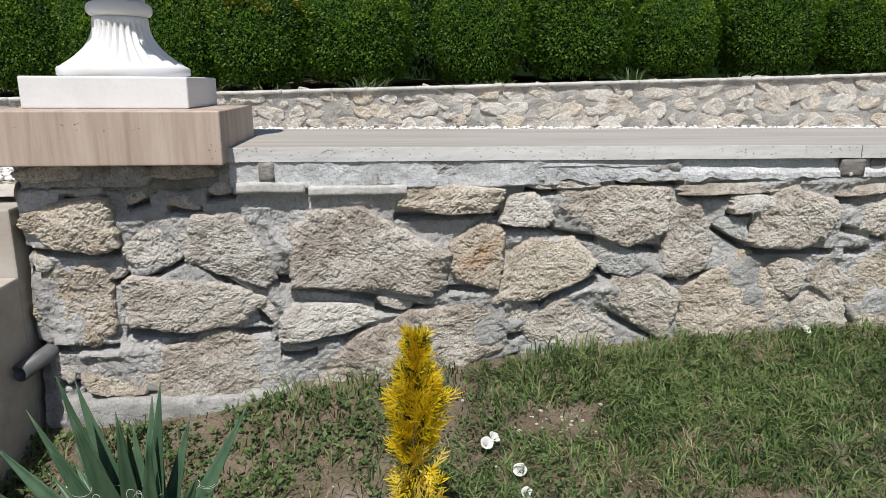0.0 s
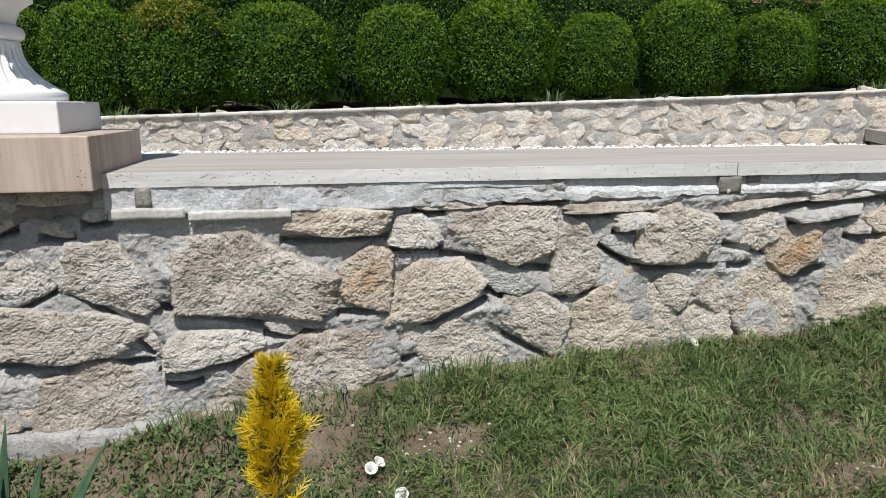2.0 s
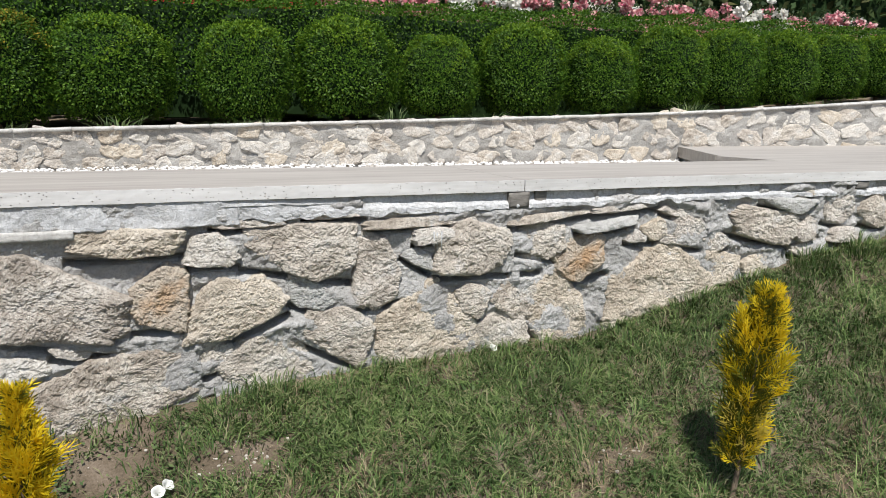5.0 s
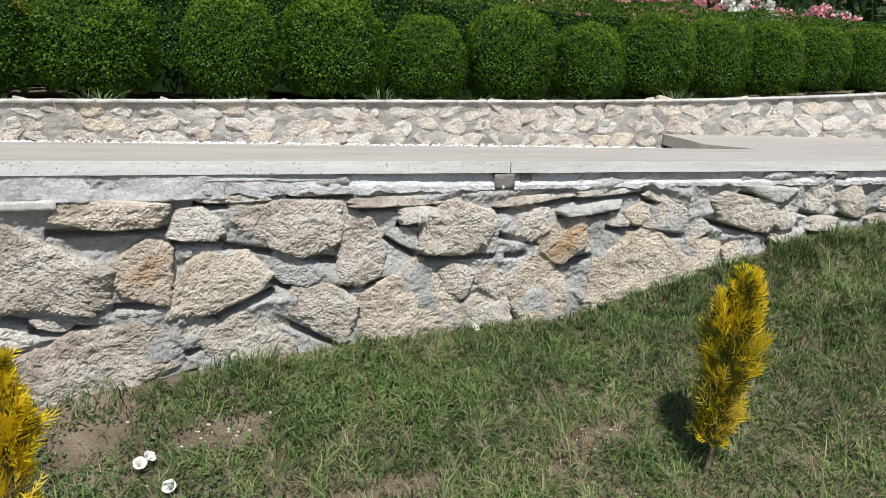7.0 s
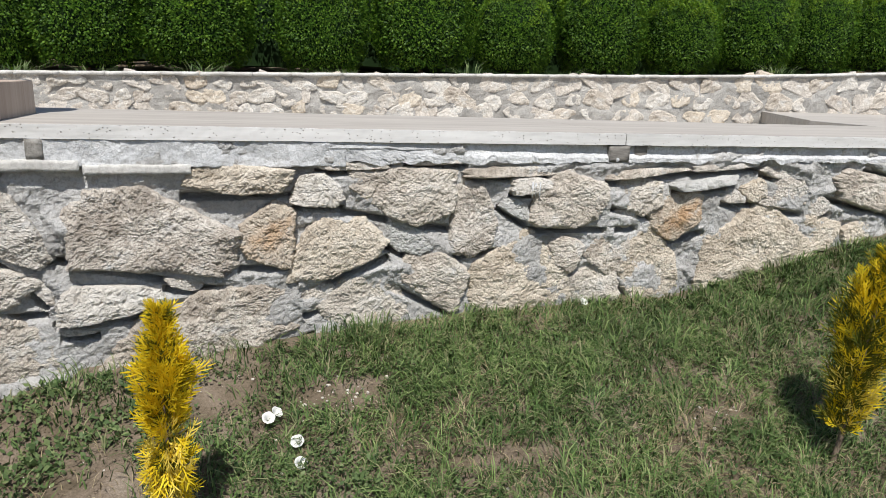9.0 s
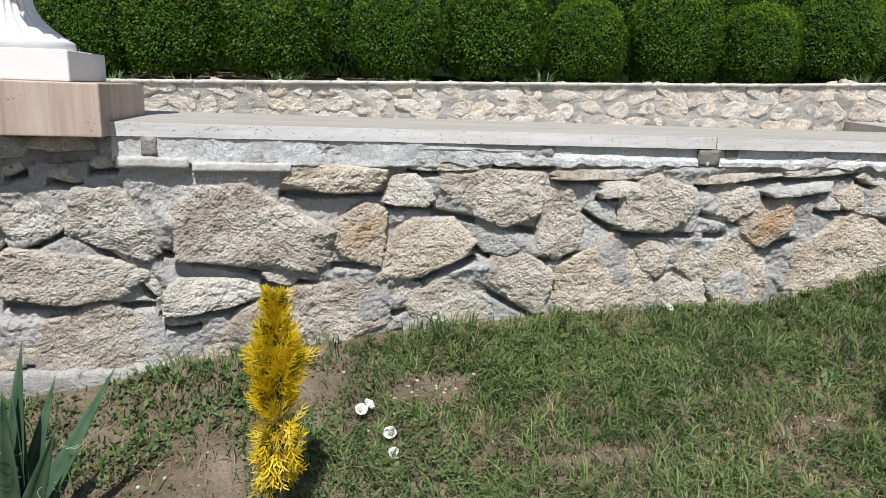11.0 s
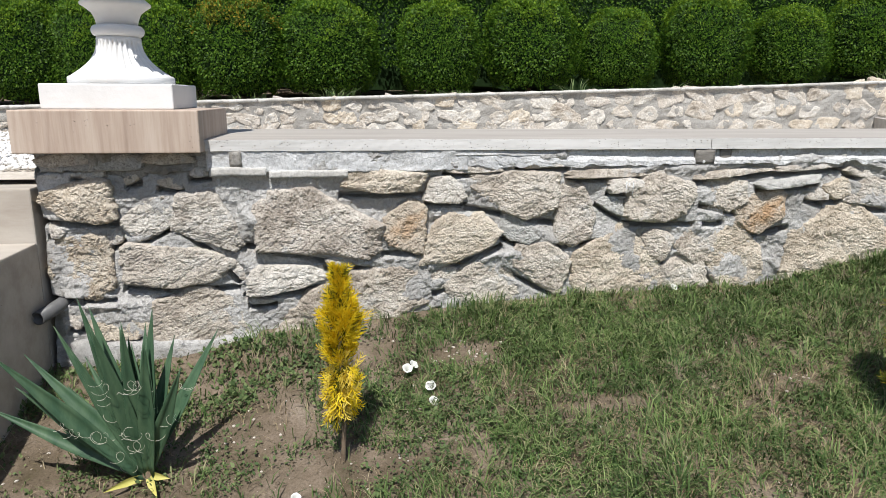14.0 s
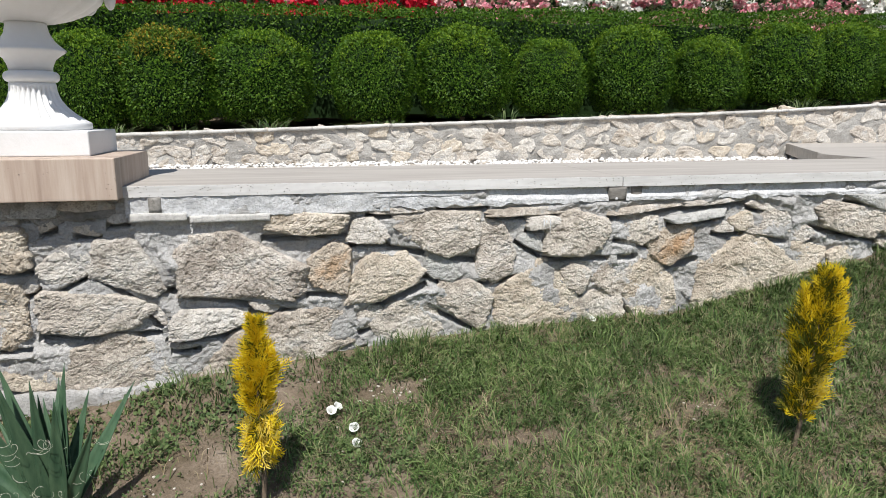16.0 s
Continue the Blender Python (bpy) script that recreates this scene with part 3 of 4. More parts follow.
def ground_sheet(name, xs, ys, height, material, label, category):
    verts = [(x, y, height(x, y)) for y in ys for x in xs]
    w = len(xs)
    faces = [(j * w + i, j * w + i + 1, (j + 1) * w + i + 1, (j + 1) * w + i) for j in range(len(ys) - 1) for i in range(w - 1)]
    return tagged(new(name, mesh_of(name, verts, faces, material, True)), label, category, kind="structure")


BED = 0.865
ground_sheet("terrace_bed", np.linspace(-7, 16, 60), np.linspace(2.4, 5.1, 14), lambda x, y: BED - 0.012 + 0.003 * fbm(x * 5, y * 5), GRIT, "flat bed of pale gravel behind the coping", "gravel bed")
raised = bmesh.new()
rows = [raised.verts.new(p) for p in ((3.68, 3.5, 0.90), (9, 3.05, 0.90), (9, 5.0, 0.90), (4.6, 5.0, 0.90))]
tops = [raised.verts.new((v.co.x, v.co.y, 0.984)) for v in rows]
raised.faces.new(rows[::-1])
raised.faces.new(tops)
for i in range(4):
    raised.faces.new((rows[i], rows[(i + 1) % 4], tops[(i + 1) % 4], tops[i]))
tagged(part("terrace_paving", raised, PAVING), "grey-beige travertine paving of the terrace", "paving", kind="structure")
tagged(part("terrace_paving", bevelled_box(3.63, 9, 3.05, 3.5, 0.90, 0.988, 0.002), PAVING), "grey-beige travertine paving of the terrace", "paving", kind="structure")

# ---- low garden wall behind ----
BACK = 4.96


def back_top(x):
    return 1.09 + 0.031 * (x + 0.2) + 0.0045 * max(0.0, x - 3) ** 2


xs = np.arange(-4, 12, 0.022)
verts, faces = [], []
zs = np.linspace(0, 1, 21)
for f in zs:
    for x in xs:
        z = 0.7 + f * (back_top(x) - 0.7)
        verts.append((x, BACK - 0.008 - 0.018 * fbm(x * 4, z * 8, 3.0, 5), z))
w = len(xs)
faces = [(j * w + i, j * w + i + 1, (j + 1) * w + i + 1, (j + 1) * w + i) for j in range(20) for i in range(w - 1)]
n0 = len(verts)
verts += [(x, BACK + 0.22, back_top(x)) for x in xs]
faces += [(20 * w + i, 20 * w + i + 1, n0 + i + 1, n0 + i) for i in range(w - 1)]
wall_back = tagged(new("wall_back", mesh_of("wall_back", verts, faces, OLD_MORTAR)), "low garden wall of pale rubble set in grey mortar", "garden wall", kind="structure")
rest = random.Random(11)
kinds = []
for i in range(16):
    tone = ("pale", "grey", "tan", "pale", "grey", "grey", "pale", "ochre")[i % 8]
    kinds.append(stone_mesh("rubble", rest.uniform(0.19, 0.33), rest.uniform(0.105, 0.15), 0, rest.uniform(-0.4, 0.4), rest.uniform(-0.4, 0.4), 0.014, STONE[tone], 900 + i, 0.03, 0.33))
for row in range(3):
    x = -2.6 + 0.09 * row
    while x < 9.5:
        me = rest.choice(kinds)
        room = (back_top(x) - 0.86) / 3
        s = rest.uniform(0.72, 1.1) * room / 0.115
        ob = new("rubble", me)
        ob.location = (x, BACK, 0.86 + room * (row + 0.5) + rest.uniform(-0.016, 0.016))
        ob.rotation_euler = (0, radians(rest.uniform(-28, 28)), 0)
        ob.scale = (s * rest.uniform(0.75, 1.1), 1, min(1.1, s))
        under(ob, wall_back)
        x += rest.uniform(0.19, 0.30) * s
x = -2.6
while x < 9.5:
    L = rest.uniform(0.22, 0.34)
    bm = rough_slab(x, x + L - 0.005, BACK - 0.032, BACK + 0.2, back_top(x) - 0.004, back_top(x) + 0.018, 0.03, 0.004, None, x)
    for v in bm.verts:
        v.co.z += (back_top(x + L) - back_top(x)) * (v.co.x - x) / L
    part("cap_slab", bm, SLAB, wall_back, "", True)
    x += L

# ---- planting bed behind it ----


def bed_z(x, y):
    return back_top(x) - 0.09 + 0.05 * (y - 5.1) + 0.03 * fbm(x * 2, y * 2, 7.0)


ground_sheet("planting_bed", np.linspace(-9, 18, 120), np.linspace(5.1, 12, 40), bed_z, SOIL, "dark soil bed under the clipped shrubs", "soil")
ground_sheet("far_ground", np.linspace(-600, 600, 30), np.linspace(11.9, 900, 30), lambda x, y: 1.5 + 0.0 * x, SOIL, "far garden ground behind the roses", "ground")

# ---- pedestal and urn ----
pedestal = part("pedestal", bevelled_box(-0.585, -0.02, 2.23, 2.735, 0.951, 1.085, 0.005, 3), PEDESTAL)
tagged(pedestal, "beige travertine pedestal block at the wall's end", "pedestal")


def lathe(profile, turns=96, flutes=0, amount=0.0, span=(0, 0)):
    """A turned form about z; between the two heights of span its surface is fluted."""
    bm = bmesh.new()
    rings = []
    for r, z in profile:
        ring = []
        inside = flutes and span[0] < z < span[1]
        for i in range(turns):
            th = 2 * math.pi * i / turns
            rr = r * (1 - amount * (1 - abs(math.sin(flutes * th / 2)))) if inside else r
            ring.append(bm.verts.new((rr * math.cos(th), rr * math.sin(th), z)))
        rings.append(ring)
    for a, b in zip(rings, rings[1:]):
        for i in range(turns):
            j = (i + 1) % turns
            bm.faces.new((a[i], a[j], b[j], b[i]))
    bm.faces.new(rings[0][::-1])
    bm.faces.new(rings[-1])
    return bm


def make_urn():
    urn = tagged(new("garden_urn"), "tall white painted garden urn on the travertine pedestal", "urn")
    urn.location = (-0.330, 2.535, 1.085)
    part("plinth", bevelled_box(-0.208, 0.208, -0.178, 0.178, 0.0, 0.082, 0.006, 3), WHITE, urn)
    foot = [(0.168, 0.082), (0.172, 0.087), (0.172, 0.103), (0.168, 0.108), (0.160, 0.111)]
    foot += [(0.072 + 0.088 * (1 - t) ** 2.3, 0.112 + 0.122 * t) for t in np.linspace(0.02, 1, 16)] + [(0.07, 0.240)]
    part("fluted_foot", lathe(foot, 336, 28, 0.12, (0.113, 0.226)), WHITE, urn, "fluted flaring white foot", True)
    ring = [(0.068, 0.240)] + [(0.070 + 0.015 * math.sin(t), 0.260 - 0.018 * math.cos(t)) for t in np.linspace(0, math.pi, 9)] + [(0.066, 0.280)]
    part("collar", lathe(ring), WHITE, urn, "", True)
    knop = [(0.066, 0.280), (0.068, 0.295), (0.078, 0.318), (0.100, 0.336), (0.112, 0.343), (0.113, 0.350), (0.100, 0.360), (0.082, 0.378), (0.068, 0.402), (0.062, 0.428), (0.064, 0.436)]
    part("stem", lathe(knop), WHITE, urn, "", True)
    bowl = [(0.064, 0.436), (0.095, 0.440), (0.14, 0.452), (0.19, 0.474), (0.235, 0.506), (0.255, 0.545), (0.262, 0.58), (0.262, 0.60), (0.275, 0.612), (0.278, 0.62), (0.26, 0.624), (0.245, 0.61), (0.23, 0.56)]
    part("bowl", lathe(bowl, 160, 16, 0.045, (0.445, 0.56)), WHITE, urn, "wide lobed white bowl", True)
    for k in range(8):
        th = 2 * math.pi * k / 8 + 0.2
        bm = bmesh.new()
        bmesh.ops.create_uvsphere(bm, u_segments=14, v_segments=9, radius=0.04)
        bm.transform(Matrix.Translation((0.262 * math.cos(th), 0.262 * math.sin(th), 0.535)) @ Matrix.Rotation(th, 4, "Z") @ Matrix.Diagonal((0.5, 1, 1.1, 1)))
        part("swag", bm, WHITE, urn, "", True)
    return urn


make_urn()

# ---- stair at the wall's end ----
stair = tagged(new("stair"), "beige travertine stair rising beside the wall", "stair", kind="structure")
part("step", bevelled_box(-2.4, -0.575, 0.6, 2.30, -0.3, 0.655, 0.006), STAIR, stair)
part("step", bevelled_box(-2.4, -0.575, 2.30, 2.62, 0.2, 0.835, 0.006), STAIR, stair)
pipe = bmesh.new()
rings = []
for y, r in ((2.20, 0.018), (2.20, 0.023), (2.36, 0.023)):
    rings.append([pipe.verts.new((r * math.cos(2 * math.pi * i / 24), y, r * math.sin(2 * math.pi * i / 24))) for i in range(24)])
rings.insert(0, [pipe.verts.new((0.018 * math.cos(2 * math.pi * i / 24), 2.36, 0.018 * math.sin(2 * math.pi * i / 24))) for i in range(24)])
for a, b in zip(rings, rings[1:]):
    for i in range(24):
        pipe.faces.new((a[i], a[(i + 1) % 24], b[(i + 1) % 24], b[i]))
bmesh.ops.recalc_face_normals(pipe, faces=pipe.faces[:])
drain = tagged(part("drain_pipe", pipe, PIPE, None, "", True), "dark grey plastic drain pipe sticking out of the wall", "pipe")
drain.matrix_world = Matrix.Translation((-0.535, 0, 0.435)) @ Matrix.Translation((0, 2.3, 0)) @ Matrix.Rotation(radians(-14), 4, "Z") @ Matrix.Rotation(radians(6), 4, "X") @ Matrix.Translation((0, -2.3, 0))

# ---- wooden wedges under the coping ----


def wedge(x0, x1, z0, z1, y0, label, material=WOOD):
    ob = part("wood_wedge", rough_slab(x0, x1, y0, 2.36, z0, z1, 0.012, 0.0025, None, x0), material, None, "", True)
    tagged(ob, label, "wedge", group="wedges under the coping")


wedge(0.056, 0.096, 0.900, 0.950, 2.297, "small grey block wedged under the coping slab", FOOTING)
wedge(1.700, 1.772, 0.897, 0.950, 2.300, "weathered grey wood block wedged under the coping joint")
wedge(1.800, 1.842, 0.905, 0.950, 2.312, "small dark wood block wedged behind the coping joint")
wedge(3.21, 3.33, 0.918, 0.950, 2.302, "flat weathered wood block wedged under the coping")

# lime drips below an overhanging stone
drip = bmesh.new()
for k, (x, z0, z1) in enumerate(((1.437, 0.835, 0.775), (1.447, 0.832, 0.79), (1.462, 0.835, 0.772))):
    made = bmesh.ops.create_cone(drip, segments=7, radius1=0.0006, radius2=0.003, depth=z0 - z1, cap_ends=True)["verts"]
    for v in made:
        v.co += Vector((x, 2.288, (z0 + z1) / 2))
part("lime_drip", drip, PLASTER, wall_front, "white lime drips", True)

# ---- clipped boxwood ----
LEAF = ((0, 0, 0), (0.5, 0.42, 0.05), (1, 0, 0), (0.5, -0.42, 0.05))


def leaf_cloud(spots, outs, lengths, seed, widths=0.55, loose=0.8):
    """Small pointed leaves at the spots, each turned about its outward way with some freedom."""
    rs = np.random.RandomState(seed)
    n = len(spots)
    out = outs + rs.normal(0, loose * 0.45, (n, 3))
    out /= np.linalg.norm(out, axis=1)[:, None]
    side = np.cross(out, rs.normal(0, 1, (n, 3)))
    side /= np.linalg.norm(side, axis=1)[:, None]
    up = np.cross(side, out)
    way = side * 0.8 + out * 0.6
    way /= np.linalg.norm(way, axis=1)[:, None]
    L = lengths[:, None]
    p0, p2 = spots, spots + way * L
    mid = spots + way * L * 0.5
    p1, p3 = mid + up * L * widths * 0.5, mid - up * L * widths * 0.5
    verts = np.stack([p0, p1, p2, p3], 1).reshape(-1, 3)
    faces = np.arange(4 * n).reshape(-1, 4)
    return verts.tolist(), faces.tolist()


def ball_meshes(seed, leaf_mat, cap=False):
    """Foliage of a clipped ball of radius 1 (height 1 either way), and a core coloured as the shade inside."""
    rs = np.random.RandomState(seed)
    n = 26000
    d = rs.normal(0, 1, (n, 3))
    d /= np.linalg.norm(d, axis=1)[:, None]
    d[:, 2] = np.where(d[:, 2] < -0.75, -d[:, 2], d[:, 2])
    sq = (np.abs(d) ** 2.6).sum(1) ** (-1 / 2.6)
    lump = np.array([0.06 * fbm(*(v * 2.2 + seed)) + 0.05 * noise.noise(Vector(v * 9 + seed)) for v in d])
    r = sq * (0.95 + lump) * (1 - 0.17 * rs.rand(n) ** 1.6) * (1 + 0.026 * rs.normal(0, 1, n))
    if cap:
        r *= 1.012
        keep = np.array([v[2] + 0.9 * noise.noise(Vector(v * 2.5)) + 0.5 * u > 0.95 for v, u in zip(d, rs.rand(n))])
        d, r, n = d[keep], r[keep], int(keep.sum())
    outs = d * 0.8 + np.array((0, 0, 0.45))
    verts, faces = leaf_cloud(d * r[:, None], outs / np.linalg.norm(outs, axis=1)[:, None], rs.uniform(0.036, 0.064, n), seed, 0.6, 1.0)
    leaves = mesh_of("foliage", verts, faces, leaf_mat)
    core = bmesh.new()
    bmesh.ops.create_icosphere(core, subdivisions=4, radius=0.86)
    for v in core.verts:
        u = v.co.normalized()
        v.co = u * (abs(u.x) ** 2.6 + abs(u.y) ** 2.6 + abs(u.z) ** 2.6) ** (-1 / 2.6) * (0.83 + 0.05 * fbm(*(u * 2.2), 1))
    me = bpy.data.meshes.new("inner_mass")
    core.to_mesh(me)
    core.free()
    me.materials.append(BOX_INNER_SHADE)
    return leaves, me


BALLS = [ball_meshes(31, BOX), ball_meshes(47, BOX), ball_meshes(59, BOX)]
GOLD_BALL = ball_meshes(47, BOX_GOLD, True)
SUNLIT_CAPS = [ball_meshes(31, BOX_SUNLIT, True)[0], ball_meshes(47, BOX_SUNLIT, True)[0], ball_meshes(59, BOX_SUNLIT, True)[0]]
rest = random.Random(21)
row = ((-2.85, 0.36, 1.86), (-2.15, 0.36, 1.86), (-1.62, 0.31, 1.86), (-1.06, 0.33, 1.87), (-0.47, 0.39, 1.90), (0.28, 0.42, 1.90), (1.22, 0.36, 1.91), (2.02, 0.40, 1.975), (2.83, 0.34, 1.885), (3.63, 0.38, 2.02), (4.45, 0.35, 1.93), (5.24, 0.38, 2.085), (5.97, 0.36, 2.10), (6.69, 0.37, 2.11), (7.41, 0.36, 2.12), (8.15, 0.37, 2.15), (8.9, 0.37, 2.17), (9.6, 0.37, 2.2))
for k, (x, r, top) in enumerate(row):
    y = 6.0 + rest.uniform(-0.03, 0.03)
    foot = bed_z(x, y)
    shrub = tagged(new("boxwood_shrub"), "dense dark green boxwood clipped into a ball", "shrub", group="clipped boxwood row")
    shrub.location = (x, y, foot - 0.02)
    tall = (top - foot) / 2
    leaves, core = BALLS[k % 3]
    if k == 4:
        tagged(shrub, "clipped boxwood ball with a yellowing orange crown")
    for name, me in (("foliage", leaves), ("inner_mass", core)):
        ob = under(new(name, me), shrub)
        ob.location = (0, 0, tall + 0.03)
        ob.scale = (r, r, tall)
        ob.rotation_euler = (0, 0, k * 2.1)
    # paler leaves paint the lit top of each ball
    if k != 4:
        crown = under(new("young_growth", SUNLIT_CAPS[k % 3]), shrub, "crown leaves coloured lighter for the sun on top")
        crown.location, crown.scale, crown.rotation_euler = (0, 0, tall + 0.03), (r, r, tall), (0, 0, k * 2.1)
    if k == 4:
        crown = under(new("yellow_crown", GOLD_BALL[0]), shrub, "yellowing leaves on the crown")
        crown.location, crown.scale, crown.rotation_euler = (0, 0, tall + 0.03), (r, r, tall), (0, 0, k * 2.1)
    trunk = bmesh.new()
    made = bmesh.ops.create_cone(trunk, segments=9, radius1=0.028, radius2=0.018, depth=0.3)["verts"]
    for v in made:
        v.co.z += 0.13
    part("trunk", trunk, BARK, shrub, "", True)


def make_hedge():
    """A taller clipped hedge behind the balls, with a flat top."""
    rs = np.random.RandomState(8)
    n = 90000
    x = rs.uniform(-4, 12.5, n)
    face = rs.rand(n)
    front = face < 0.5
    top = np.array([2.19 + 0.017 * v for v in x])
    y = np.where(front, 6.62, rs.uniform(6.62, 7.7, n))
    z = np.where(front, rs.uniform(1.35, 1.0, n) * 0 + 1.4 + rs.rand(n) * (top - 1.4), top)
    lump = np.array([0.06 * fbm(a * 1.6, b * 1.6 + c * 1.6, 2.0, 3) for a, b, c in zip(x, y, z)])
    y = np.where(front, y - lump - 0.02 * rs.rand(n), y)
    z = np.where(front, z, z + lump + 0.015 * rs.rand(n))
    outs = np.where(front[:, None], (0, -1.0, 0.3), (0, -0.2, 1.0))
    verts, faces = leaf_cloud(np.stack([x, y, z], 1), outs, rs.uniform(0.024, 0.038, n), 9, 0.55, 1.0)
    hedge = tagged(new("hedge"), "long clipped green hedge behind the boxwood balls", "hedge")
    under(new("foliage", mesh_of("foliage", verts, faces, BOX)), hedge)
    part("inner_mass", rough_slab(-4, 12.5, 6.68, 7.66, 1.2, 2.13, 0.2, 0.04), BOX_INNER_SHADE, hedge)


make_hedge()

# ---- roses beyond the hedge ----


def rose_bush(x, y, z, seed, petal, label):
    rs = np.random.RandomState(seed)
    bush = tagged(new("rose_bush"), label, "rose bush", group="roses behind the hedge")
    bush.location = (x, y, z)
    n = 1500
    d = rs.normal(0, 1, (n, 3))
    d /= np.linalg.norm(d, axis=1)[:, None]
    spots = d * (rs.rand(n) ** 0.45)[:, None] * np.array((0.5, 0.45, 0.55)) + np.array((0, 0, 0.78))
    verts, faces = leaf_cloud(spots, d, rs.uniform(0.04, 0.075, n), seed, 0.6, 1.4)
    under(new("leaves", mesh_of("leaves", verts, faces, ROSE_LEAF)), bush)
    canes = bmesh.new()
    for k in range(7):
        made = bmesh.ops.create_cone(canes, segments=6, radius1=0.012, radius2=0.006, depth=1.1)["verts"]
        bmesh.ops.transform(canes, verts=made, matrix=Matrix.Rotation(k * 0.9, 4, "Z") @ Matrix.Rotation(0.28, 4, "Y") @ Matrix.Translation((0, 0, 0.5)))
    part("canes", canes, BARK, bush, "", True)
    for k in range(22):
        th, up = rs.uniform(0, 6.28), rs.beta(3.5, 3.0)
        c = np.array((0.5 * math.cos(th) * (1 - 0.25 * up), -0.42 * (1 - up) - 0.1, 0.62 + 0.72 * up)) + rs.normal(0, 0.04, 3)
        m = 46
        dd = rs.normal(0, 1, (m, 3))
        dd /= np.linalg.norm(dd, axis=1)[:, None]
        rad = rs.uniform(0.038, 0.06)
        v2, f2 = leaf_cloud(c + dd * rad * rs.uniform(0.3, 1, (m, 1)), dd, rs.uniform(0.04, 0.058, m), seed + k, 0.95, 0.7)
        under(new("bloom", mesh_of("bloom", v2, f2, petal)), bush)


for k in range(26):
    x = -2.6 + k * 0.52
    petal, label = ((ROSE_RED, "leafy rose bush with bright red blooms") if x < 2.4 else (ROSE_WHITE, "leafy rose bush with white blooms") if k % 4 == 1 else (ROSE_PINK, "leafy rose bush with pale pink blooms"))
    if 0.25 < x < 0.6:
        petal, label = ROSE_PINK, "leafy rose bush with pale pink blooms"
    rose_bush(x, 8.35 + 0.25 * math.sin(k * 2.3), 1.42 + 0.014 * x, 300 + 20 * k, petal, label)

# dense dark greenery that closes the garden behind the roses
rs = np.random.RandomState(77)
n = 15000
x, z = rs.uniform(-14, 26, n), rs.uniform(1.4, 4.6, n)
verts, faces = leaf_cloud(np.stack([x, 9.6 + rs.rand(n) * 0.5, z], 1), np.tile((0, -1.0, 0.3), (n, 1)), rs.uniform(0.12, 0.26, n), 78, 0.6, 1.2)
screen = tagged(new("tall_hedge"), "tall dark green hedge closing the garden", "hedge")
under(new("foliage", mesh_of("foliage", verts, faces, ROSE_LEAF)), screen)
part("inner_mass", rough_slab(-14, 26, 9.9, 10.6, 1.3, 4.5, 0.3, 0.08), BOX_INNER_SHADE, screen)

# ---- yucca ----


def leaf_blade(base, tip, width, sag, seed, bm):
    """A stiff, channelled sword leaf with a spine at the tip."""
    base, tip = Vector(base), Vector(tip)
    way = tip - base
    L = way.length
    side = way.cross(Vector((0.25 * math.sin(seed), -1, 0.35))).normalized()
    up = side.cross(way).normalized()
    n = 12
    rows = []
    for i in range(n + 1):
        t = i / n
        p = base + way * t - Vector((0, 0, sag * (t * t - t) * -1.0)) * L * 0
        p += Vector((0, 0, -sag * L * (t * t - 0.5 * t)))
        wd = width * (0.55 + 1.5 * t - 1.2 * t * t) * min(1.0, ((1 - t) * 1.9)) ** 0.9 * 0.5 + 0.0005
        rows.append([bm.verts.new(p + side * wd + up * wd * 0.42), bm.verts.new(p + side * wd * 0.45 + up * wd * 0.06), bm.verts.new(p - up * 0.001), bm.verts.new(p - side * wd * 0.45 + up * wd * 0.06), bm.verts.new(p - side * wd + up * wd * 0.42)])
    for a, b in zip(rows, rows[1:]):
        for i in range(4):
            bm.faces.new((a[i], a[i + 1], b[i + 1], b[i]))
    return rows


